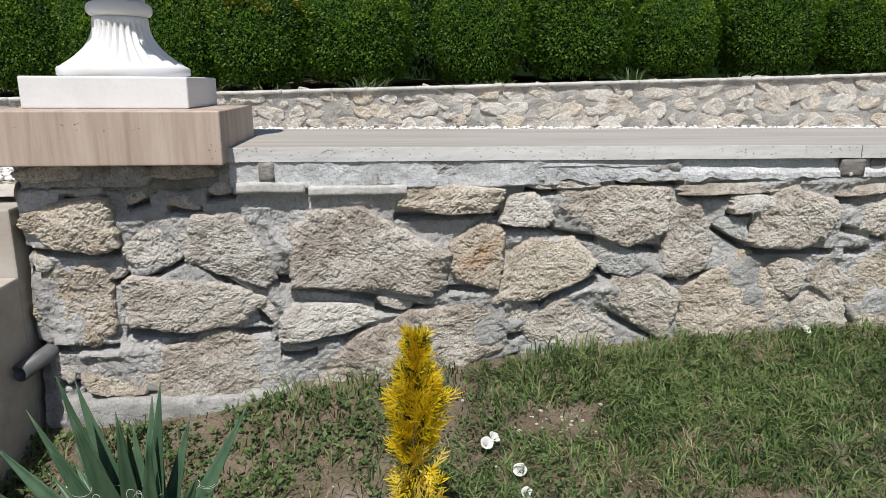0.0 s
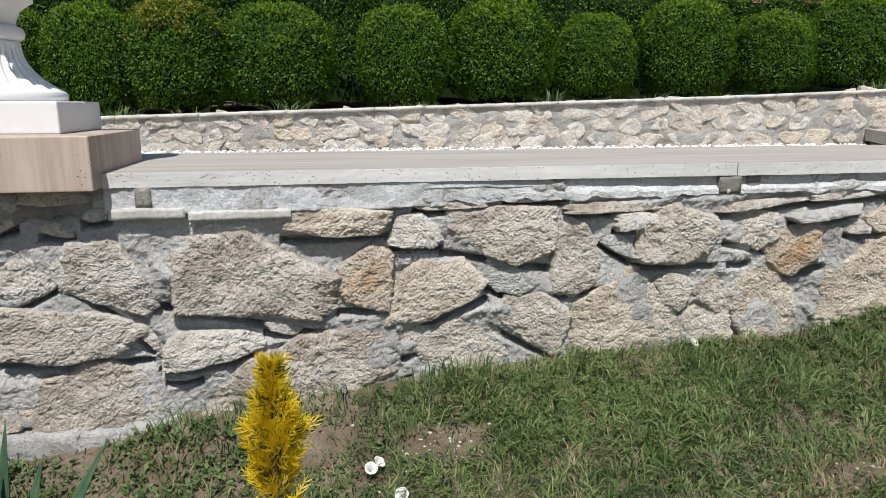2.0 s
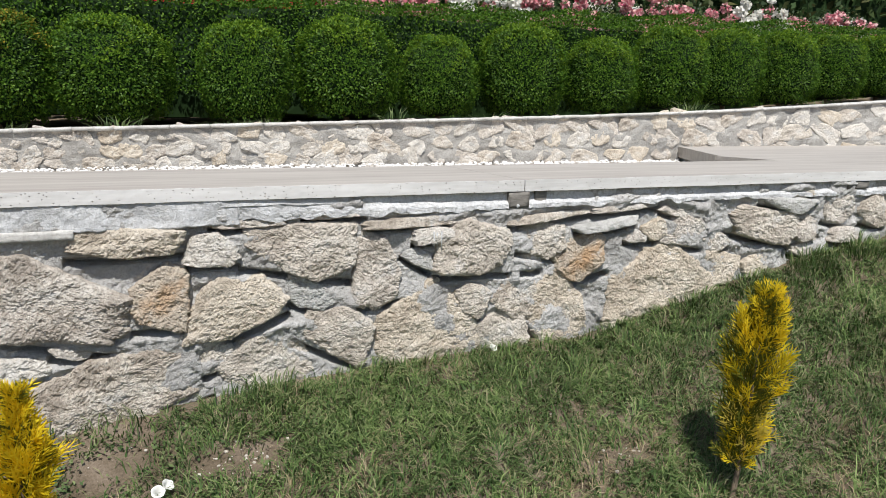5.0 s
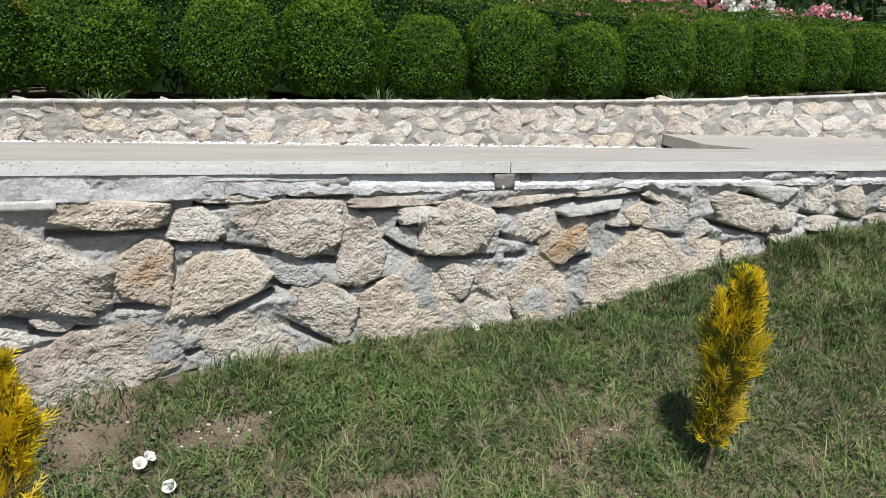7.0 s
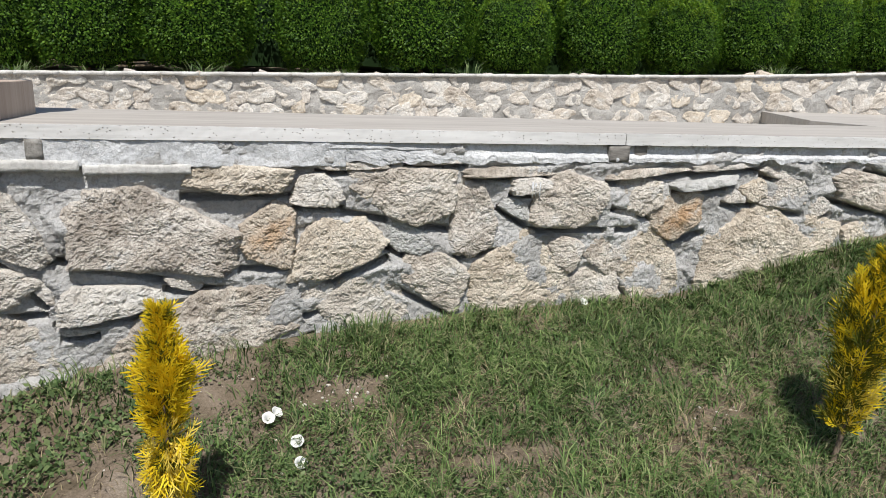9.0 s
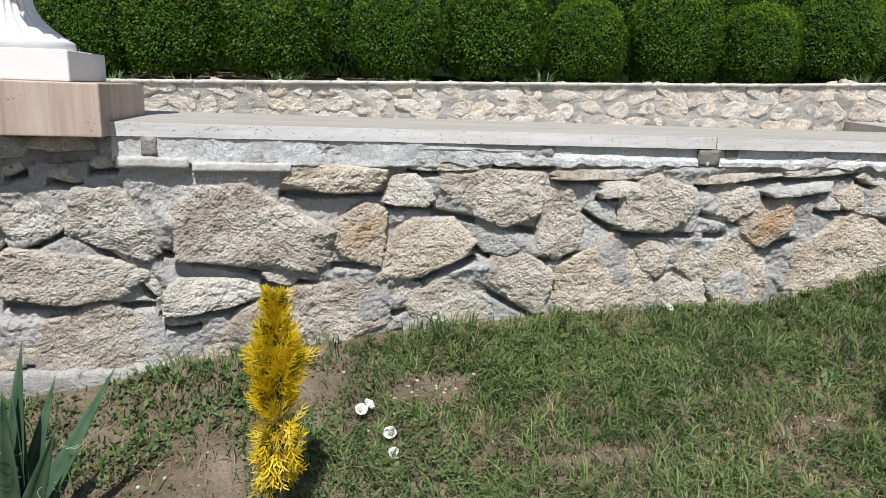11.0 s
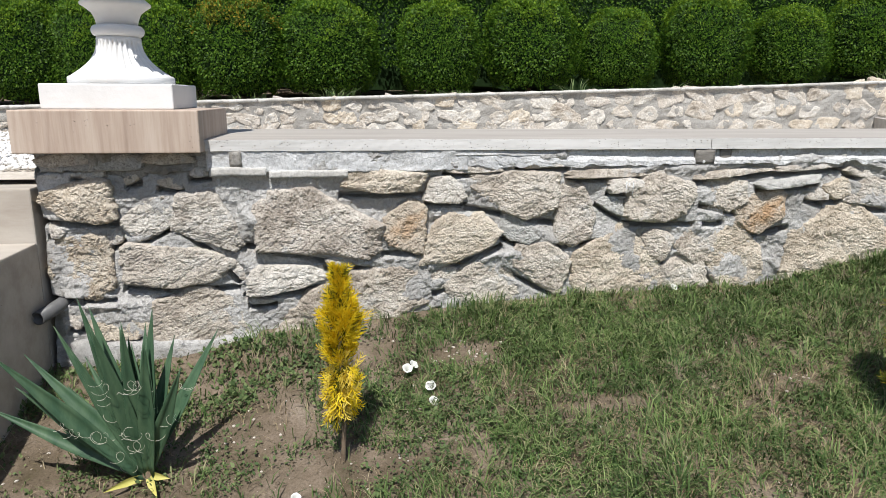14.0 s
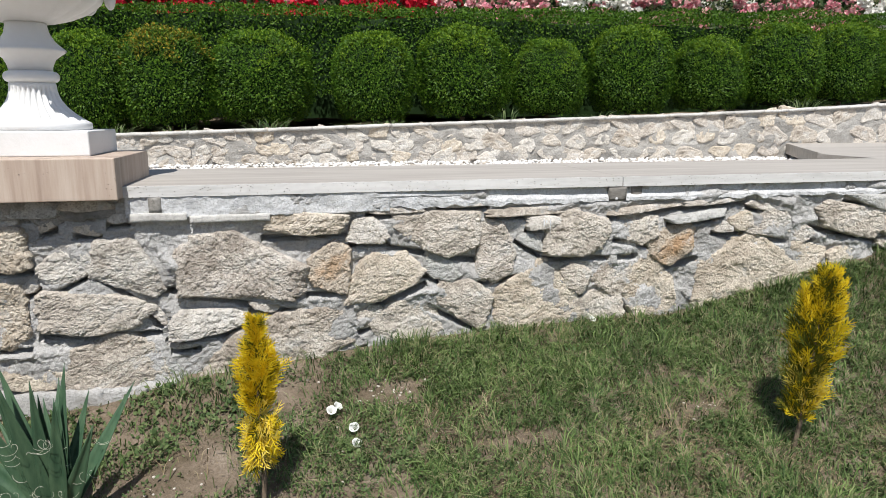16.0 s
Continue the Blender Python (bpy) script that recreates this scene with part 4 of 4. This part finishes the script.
def make_yucca():
    rt = random.Random(3)
    spot = Vector((-0.105, 1.70, ground_z(-0.105, 1.70)))
    yucca = tagged(new("yucca"), "spiky green yucca with curling pale threads growing by the stair", "yucca")
    yucca.location = spot
    ways = [(-0.115, 0.50), (-0.07, 0.46), (-0.03, 0.43), (0.005, 0.41), (0.035, 0.46), (0.185, 0.36), (-0.19, 0.42), (-0.30, 0.40), (-0.31, 0.32), (-0.38, 0.21), (-0.25, 0.20), (-0.17, 0.30), (0.07, 0.36), (-0.14, 0.38), (0.03, 0.31), (-0.05, 0.33), (0.10, 0.27), (-0.22, 0.12), (-0.10, 0.28), (0.0, 0.46), (-0.09, 0.42), (0.13, 0.33), (-0.02, 0.38), (-0.26, 0.30), (-0.06, 0.24), (0.05, 0.42), (-0.13, 0.46), (-0.20, 0.22), (0.02, 0.36)]
    for k, (dx, dz) in enumerate(ways):
        dy = rt.uniform(-0.16, 0.14)
        bm = bmesh.new()
        leaf_blade((rt.uniform(-0.012, 0.012), rt.uniform(-0.012, 0.012), 0.02), (dx * rt.uniform(0.97, 1.04), dy + 0.06, dz + 0.02), rt.uniform(0.036, 0.046), rt.uniform(-0.03, 0.05), k, bm)
        leaf = part("leaf", bm, YUCCA, yucca, "", True)
        leaf.modifiers.new("thick", "SOLIDIFY").thickness = 0.0015
        if k % 3:
            for _ in range(2 + k % 2):
                t0 = rt.uniform(0.2, 0.7)
                p = Vector((dx * t0, (dy + 0.06) * t0 - 0.012, dz * t0 + 0.02))
                cu = bpy.data.curves.new("thread", "CURVE")
                cu.dimensions, cu.bevel_depth, cu.bevel_resolution = "3D", 0.00045, 1
                sp = cu.splines.new("POLY")
                m = 16
                sp.points.add(m - 1)
                ph, rr, grow = rt.uniform(0, 6), rt.uniform(0.006, 0.022), rt.choice((-1, 1))
                for i in range(m):
                    a = ph + grow * i * 0.42
                    q = p + Vector((rr * math.cos(a) * (1 - 0.03 * i) + 0.002 * i * grow, -0.01 - 0.001 * i, rr * math.sin(a) * (1 - 0.03 * i)))
                    sp.points[i].co = (*q, 1)
                cu.materials.append(YUCCA_PALE)
                th = new("thread", cu)
                th.parent = leaf
    for k, (dx, dy, dz) in enumerate(((0.07, -0.05, 0.035), (-0.09, -0.07, 0.02), (0.05, -0.10, 0.012))):
        bm = bmesh.new()
        leaf_blade((0, 0, 0.015), (dx, dy, dz), 0.02, 0.1, k, bm)
        part("dry_leaf", bm, YUCCA_DRY, yucca, "yellowed dead leaf", True)
    stump = bmesh.new()
    made = bmesh.ops.create_cone(stump, segments=12, radius1=0.022, radius2=0.014, depth=0.07, cap_ends=True)["verts"]
    for v in made:
        v.co.z += 0.01
    part("stump", stump, BARK, yucca, "", True)


make_yucca()

# ---- young golden conifers ----


def spray(p, way, length, rs, verts, faces):
    """A flat fern-like spray of scale leaves."""
    way = way / np.linalg.norm(way)
    side = np.cross(way, rs.normal(0, 1, 3))
    side /= np.linalg.norm(side)
    twigs = [(p, way, length, 0.0045)]
    for k in range(6):
        t = 0.15 + 0.13 * k
        sgn = 1 if k % 2 else -1
        w = way * 0.85 + side * sgn * 0.62 + rs.normal(0, 0.12, 3)
        twigs.append((p + way * length * t, w / np.linalg.norm(w), length * (0.62 - 0.06 * k), 0.0038))
    nrm = np.cross(way, side)
    for q, w, L, wd in twigs:
        s = np.cross(w, nrm)
        s /= np.linalg.norm(s)
        b = len(verts)
        wd *= 0.8
        bend = np.array((0, 0, 0.12 * L))
        for t, f in ((0, 0.7), (0.5, 1.0), (1, 0.3)):
            c = q + w * L * t + bend * t * t
            verts.extend([c + s * wd * f * 0.5, c - s * wd * f * 0.5])
        faces.extend([(b, b + 2, b + 3, b + 1), (b + 2, b + 4, b + 5, b + 3)])


def conifer(x, y, tall, low, widest, lean, seed, count, green_side, label, leaders=((0.0, 1.0),)):
    rs = np.random.RandomState(seed)
    z0 = ground_z(x, y)
    tree = tagged(new("young_thuja"), label, "conifer", group="young golden conifers in the lawn")
    tree.location = (x, y, z0)
    stem = bmesh.new()
    n = 10
    rings = []
    for i in range(n + 1):
        t = i / n
        c = Vector((lean[0] * t + 0.006 * math.sin(5 * t), lean[1] * t, tall * 0.9 * t - 0.02))
        r = 0.0056 * (1 - t) + 0.002
        rings.append([stem.verts.new(c + Vector((r * math.cos(a), r * math.sin(a), 0))) for a in np.linspace(0, 2 * math.pi, 9)[:-1]])
    for a, b in zip(rings, rings[1:]):
        for i in range(8):
            stem.faces.new((a[i], a[(i + 1) % 8], b[(i + 1) % 8], b[i]))
    part("stem", stem, BARK, tree, "thin brown stem", True)
    sets = {"gold": ([], []), "pale": ([], []), "green": ([], [])}
    for k in range(count):
        t = rs.rand() ** 0.9
        h = low + (tall - low) * t
        th = rs.uniform(0, 2 * math.pi)
        out = np.array((math.cos(th), math.sin(th), 0))
        wide = widest(t) * (1 + 0.55 * noise.noise(Vector((1.4 * math.cos(th), 1.4 * math.sin(th), 16 * h + seed))))
        r0 = wide * rs.rand() ** 0.6 * 0.75
        p = np.array((lean[0], lean[1], 0)) * h / tall + np.array((0, 0, h)) + out * r0
        droop = -0.75 if not green_side and t < 0.36 and rs.rand() < 0.75 else 0.95
        way = out * (0.75 if droop > 0 else 0.42) + np.array((0, 0, droop)) + rs.normal(0, 0.22, 3)
        L = rs.uniform(0.6, 1.25) * (0.036 + 0.34 * wide)
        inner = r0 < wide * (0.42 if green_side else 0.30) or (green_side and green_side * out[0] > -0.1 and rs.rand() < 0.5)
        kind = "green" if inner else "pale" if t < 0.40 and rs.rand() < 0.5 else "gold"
        spray(p, way, L, rs, *sets[kind])
    for dx, top in leaders:
        for k in range(18):
            p = np.array((lean[0] * 0.9 + dx * (0.6 + 0.02 * k) + rs.normal(0, 0.005), lean[1] + rs.normal(0, 0.007), tall * top * (0.76 + 0.0125 * k)))
            spray(p, np.array((rs.normal(0, 0.13) + dx * 3, rs.normal(0, 0.13), 1.0)), 0.042, rs, *sets["gold"])
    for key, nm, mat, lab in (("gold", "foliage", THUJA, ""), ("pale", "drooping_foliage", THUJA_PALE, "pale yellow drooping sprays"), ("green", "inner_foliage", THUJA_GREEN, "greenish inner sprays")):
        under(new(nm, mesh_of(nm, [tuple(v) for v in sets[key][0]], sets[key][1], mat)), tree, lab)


conifer(0.415, 1.645, 0.525, 0.145, lambda t: 0.044 * (0.82 + 0.55 * math.exp(-((t - 0.70) / 0.16) ** 2)) * min(1.0, (1.02 - t) * 2.3) ** 1.7 * (0.92 + 0.14 * math.sin(9.0 * t + 0.3)), (0.006, 0.0), 5, 900, 0.0, "small golden yellow columnar conifer on a thin stem")
conifer(1.985, 1.563, 0.545, 0.095, lambda t: 0.066 * (0.55 + 0.45 * smoothstep(0.05, 0.6, t)) * min(1.0, (1.0 - t) * 2.6) ** 0.7, (0.062, 0.0), 9, 900, -1.0, "taller golden conifer with a bare thin stem, leaning in the lawn", ((-0.075, 0.93), (-0.03, 0.95), (0.02, 1.02), (0.07, 0.93)))

# ---- bindweed flowers ----


def bindweed(x, y, lift, turn, size):
    z = ground_z(x, y)
    flower = tagged(new("bindweed_flower"), "round white bindweed flower open in the grass", "flower", group="white flowers in the grass")
    flower.location, flower.rotation_euler = (x, y, z + lift), (radians(38), 0, turn)
    bm = bmesh.new()
    rings = []
    for r, h in ((0.0015, -0.016), (0.004, -0.010), (0.009, -0.002), (0.0135, 0.002), (0.0165, 0.0025)):
        rings.append([bm.verts.new((r * size * (1 + (0.05 * math.cos(5 * a) if r > 0.01 else 0)) * math.cos(a), r * size * math.sin(a), h * size + (0.001 * math.cos(5 * a) if r > 0.01 else 0))) for a in np.linspace(0, 2 * math.pi, 31)[:-1]])
    for a, b in zip(rings, rings[1:]):
        for i in range(30):
            bm.faces.new((a[i], a[(i + 1) % 30], b[(i + 1) % 30], b[i]))
    part("corolla", bm, PETAL, flower, "", True)
    st = bmesh.new()
    bmesh.ops.create_cone(st, segments=6, radius1=0.0012, radius2=0.0012, depth=lift + 0.02)
    bmesh.ops.transform(st, verts=st.verts[:], matrix=Matrix.Rotation(radians(-38), 4, "X") @ Matrix.Translation((0, 0.004, -lift / 2 - 0.018)))
    part("stalk", st, WEED, flower)


bindweed(0.618, 1.975, 0.032, 0.2, 1.0)
bindweed(0.640, 1.995, 0.032, 1.0, 0.95)
bindweed(0.682, 1.885, 0.022, -0.3, 1.0)
bindweed(0.684, 1.815, 0.020, 0.4, 0.95)
bindweed(1.642, 2.275, 0.028, 0.4, 0.85)
bindweed(0.30, 1.52, 0.03, 0.4, 0.8)

# ---- grass, weeds, straw and grit on the bank ----
BARE = ((0.16, 1.80, 0.26, 0.13), (0.83, 2.03, 0.16, 0.075), (0.42, 1.62, 0.26, 0.09), (1.22, 1.72, 0.16, 0.05), (1.78, 1.74, 0.14, 0.07), (-0.42, 1.9, 0.12, 0.3), (0.5, 2.12, 0.12, 0.05))


def bareness(x, y):
    b = 0.0
    for cx, cy, rx, ry in BARE:
        b = max(b, 1.25 - ((x - cx) / rx) ** 2 - ((y - cy) / ry) ** 2)
    return min(1.0, max(0.0, b + 0.5 * fbm(x * 7, y * 7, 8.0)))


def blades(seed, count, keep, low, high, width, flat, material, name, label):
    """Bent blades in one mesh, combed this way and that in patches; keep(x, y) says how likely one grows at a place."""
    rs = np.random.RandomState(seed)
    verts, faces = [], []
    xs, ys = rs.uniform(-0.95, 4.3, count), 0.75 + 1.545 * rs.rand(count) ** 0.85
    for x, y, a, b, c in zip(xs, ys, rs.rand(count), rs.rand(count), rs.rand(count)):
        if a > keep(x, y):
            continue
        z = ground_z(x, y) - 0.003
        lush = noise.noise(Vector((x * 4.5, y * 4.5, 2.0 + seed)))
        L = (low + (high - low) * b * b) * (1 + 0.55 * lush)
        th = 2 * math.pi * (1.6 * noise.noise(Vector((x * 9, y * 9, 5.0))) + 0.55 * c)
        f = flat * (0.5 + a) * (1 - 0.3 * lush)
        dx, dy = math.cos(th), math.sin(th)
        wide = width * (0.65 + 0.7 * c)
        px, py = -dy * wide * 0.5, dx * wide * 0.5
        n0 = len(verts)
        h1, r1 = L * 0.55 * (1 - f * 0.35), L * 0.35 * f
        h2, r2 = max(0.12, 0.95 - 0.62 * f) * L, L * (0.30 + 0.62 * f)
        verts.extend(((x + px, y + py, z), (x - px, y - py, z), (x + dx * r1 + px, y + dy * r1 + py, z + h1), (x + dx * r1 - px, y + dy * r1 - py, z + h1), (x + dx * r2, y + dy * r2, z + h2)))
        faces.extend(((n0, n0 + 1, n0 + 3, n0 + 2), (n0 + 2, n0 + 3, n0 + 4)))
    return tagged(new(name, mesh_of(name, verts, faces, material)), label, "grass", kind="stuff")


def thin(x, y):
    """Where the lawn is burnt and thin: the near, sunny part and its drier patches."""
    return min(1.0, max(0.0, 0.15 + 0.75 * smoothstep(2.0, 1.5, y) * smoothstep(0.8, 1.4, x) + 0.9 * fbm(x * 2.6, y * 3.2, 9.0, 2)) * (1 - 0.6 * smoothstep(1.6, 2.3, x)))


def grass_here(x, y):
    lawn = smoothstep(0.45, 1.0, x + 0.25 * fbm(x * 3, y * 3, 1.0))
    g = lawn * (0.85 - 0.50 * thin(x, y) + 0.55 * fbm(x * 4.2, y * 4.2, 6.0)) + 0.10
    g += 0.35 * math.exp(-((x - 1.25) / 0.35) ** 2 - ((y - 2.08) / 0.13) ** 2)
    return g * (1 - 0.93 * bareness(x, y)) + (0.14 if y > 2.18 and x > 0.3 else 0)


blades(41, 190000, grass_here, 0.028, 0.090, 0.0030, 1.0, GRASS, "grass", "short patchy green lawn grass on the bank")
blades(45, 110000, lambda x, y: (1 - bareness(x, y)) * (0.9 * math.exp(-((x - 1.22) / 0.30) ** 2 - ((y - 2.07) / 0.12) ** 2) + 0.10 * smoothstep(0.7, 1.1, x) * max(0.0, 1 + 2 * fbm(x * 3.5, y * 3.5, 3.0, 2))), 0.04, 0.10, 0.0030, 1.15, GRASS_PALE, "pale_grass", "pale green grass lying in loose tussocks")
blades(43, 90000, lambda x, y: (0.10 + 0.85 * thin(x, y)) * (0.30 + 0.70 * smoothstep(0.4, 1.1, x)) * (1 - 0.25 * bareness(x, y)), 0.022, 0.065, 0.0020, 1.15, STRAW, "dry_straw", "dry straw-coloured grass lying among the green")
rs = np.random.RandomState(51)
spots, sizes = [], []
for x, y, k in zip(rs.uniform(-0.7, 2.6, 42000), 0.8 + 1.46 * rs.rand(42000), rs.rand(42000)):
    lush = noise.noise(Vector((x * 6, y * 6, 12.0)))
    dense = (1 - 0.86 * smoothstep(0.65, 1.25, x)) * (1 - 0.9 * bareness(x, y)) * max(0, 0.42 + 1.1 * lush)
    if k < dense * 0.5:
        # a low rosette of a few leaves
        big = (0.6 + 0.6 * rs.rand()) * (1.5 if x < 0.35 and y > 1.95 else 1.0)
        for _ in range(5):
            ox, oy = rs.normal(0, 0.009, 2)
            spots.append((x + ox, y + oy, ground_z(x + ox, y + oy) + 0.003 + 0.022 * rs.rand() * (0.6 + lush)))
            sizes.append(big * rs.uniform(0.008, 0.017))
spots = np.array(spots)
verts, faces = leaf_cloud(spots, np.tile((0, -0.15, 1.0), (len(spots), 1)), np.array(sizes), 52, 0.58, 0.9)
tagged(new("low_weeds", mesh_of("low_weeds", verts, faces, WEED)), "creeping low green weeds on bare soil", "weeds", kind="stuff")


def tuft(x, y, count, length, spread, seed, material, label, width=0.004):
    rs = np.random.RandomState(seed)
    verts, faces = [], []
    for _ in range(count):
        a, r = rs.uniform(0, 6.28), spread * rs.rand() ** 0.6
        bx, by = x + r * math.cos(a), y + r * math.sin(a)
        L = length * rs.uniform(0.5, 1.1)
        d = np.array((math.cos(a) + rs.normal(0, 0.5), math.sin(a) + rs.normal(0, 0.5), 0)) * L * rs.uniform(0.25, 0.75)
        s = np.cross(d, (0, 0, 1.0))
        s = s / (np.linalg.norm(s) + 1e-6) * width * 0.5
        p = np.array((bx, by, ground_z(bx, by) - 0.004 if by < 2.4 else bed_z(bx, by)))
        n0 = len(verts)
        m1, m2 = p + d * 0.35 + (0, 0, L * 0.55), p + d + (0, 0, L * 0.75)
        verts.extend(tuple(v) for v in (p + s, p - s, m1 + s, m1 - s, m2))
        faces.extend(((n0, n0 + 1, n0 + 3, n0 + 2), (n0 + 2, n0 + 3, n0 + 4)))
    tagged(new("grass_tuft", mesh_of("grass_tuft", verts, faces, material)), label, "grass tuft", kind="stuff")


for k, (x, y, L, c) in enumerate(((0.80, 2.22, 0.085, 130), (0.93, 2.22, 0.09, 150), (1.1, 2.23, 0.06, 70), (1.33, 2.25, 0.055, 70), (0.12, 2.2, 0.06, 120), (0.25, 2.2, 0.065, 100), (2.45, 2.26, 0.08, 150), (2.7, 2.25, 0.075, 160), (3.0, 2.26, 0.09, 170), (3.25, 2.26, 0.10, 170), (2.1, 2.26, 0.06, 120), (1.7, 2.27, 0.055, 100))):
    tuft(x, y, c, L, 0.09, 70 + k, GRASS, "long green grass tuft against the wall's foot", 0.003)
for k, (x, L, c) in enumerate(((-0.75, 0.12, 60), (-0.3, 0.10, 50), (0.35, 0.14, 50), (1.05, 0.09, 160), (1.25, 0.10, 160), (1.45, 0.07, 90), (2.2, 0.14, 30), (3.0, 0.12, 30), (4.9, 0.14, 60), (5.3, 0.08, 60), (6.5, 0.1, 50))):
    tuft(x, 5.24, c, L * 1.7, 0.13, 90 + k, WEED, "pale green weeds growing on top of the garden wall", 0.009)


def scatter(name, count, where, size, material, label, category, seed):
    """Many small rounded stones in one mesh."""
    rs = np.random.RandomState(seed)
    unit = bmesh.new()
    bmesh.ops.create_icosphere(unit, subdivisions=1, radius=1.0)
    base = np.array([v.co[:] for v in unit.verts])
    tris = np.array([[v.index for v in f.verts] for f in unit.faces])
    unit.free()
    verts, faces = [], []
    for k in range(count):
        p = np.array(where(rs))
        s = rs.uniform(*size) * np.array((rs.uniform(0.8, 1.3), rs.uniform(0.8, 1.3), rs.uniform(0.5, 0.8)))
        a = rs.uniform(0, 6.28)
        pts = base * s * (1 + rs.uniform(-0.16, 0.16, (len(base), 1)))
        rot = np.array(((math.cos(a), -math.sin(a), 0), (math.sin(a), math.cos(a), 0), (0, 0, 1)))
        faces.append(tris + len(base) * k)
        verts.append(pts @ rot.T + p)
    me = mesh_of(name, np.concatenate(verts).tolist(), np.concatenate(faces).tolist(), material, True)
    return tagged(new(name, me), label, category, kind="stuff")


def on_bed(rs):
    return rs.uniform(-3.0, 4.7), 4.95 - 1.0 * rs.rand() ** 1.3, BED + rs.uniform(0.0, 0.016)


def on_patch(rs):
    cx, cy, rx, ry = BARE[rs.choice((0, 1, 1, 2, 5, 4, 1))]
    x, y = cx + rx * rs.normal(0, 0.6), cy + ry * rs.normal(0, 0.6)
    return x, y, ground_z(x, y) + 0.001


def on_bank(rs):
    x, y = rs.uniform(-0.6, 3.6), rs.uniform(0.9, 2.2)
    return x, y, ground_z(x, y)


scatter("white_pebbles", 4200, on_bed, (0.007, 0.014), PEBBLE, "bright white pebbles along the garden wall", "pebbles", 7)
scatter("white_pebbles", 2600, lambda rs: (rs.uniform(-1.7, -0.6), rs.uniform(2.64, 4.0), BED + rs.uniform(-0.004, 0.014)), (0.008, 0.015), PEBBLE, "bright white pebbles at the head of the stair", "pebbles", 17)
scatter("soil_clods", 2600, lambda rs: (lambda x, y: (x, y, ground_z(x, y)))(rs.uniform(-0.6, 2.4), rs.uniform(1.1, 2.25)), (0.0015, 0.006), SOIL, "small dry clods of brown soil", "soil", 27)
scatter("gravel", 110, on_patch, (0.001, 0.0065), GRIT, "pale crumbs of stone on bare soil", "gravel", 8)
scatter("gravel", 260, on_bank, (0.002, 0.006), GRIT, "pale crumbs of stone in the grass", "gravel", 9)
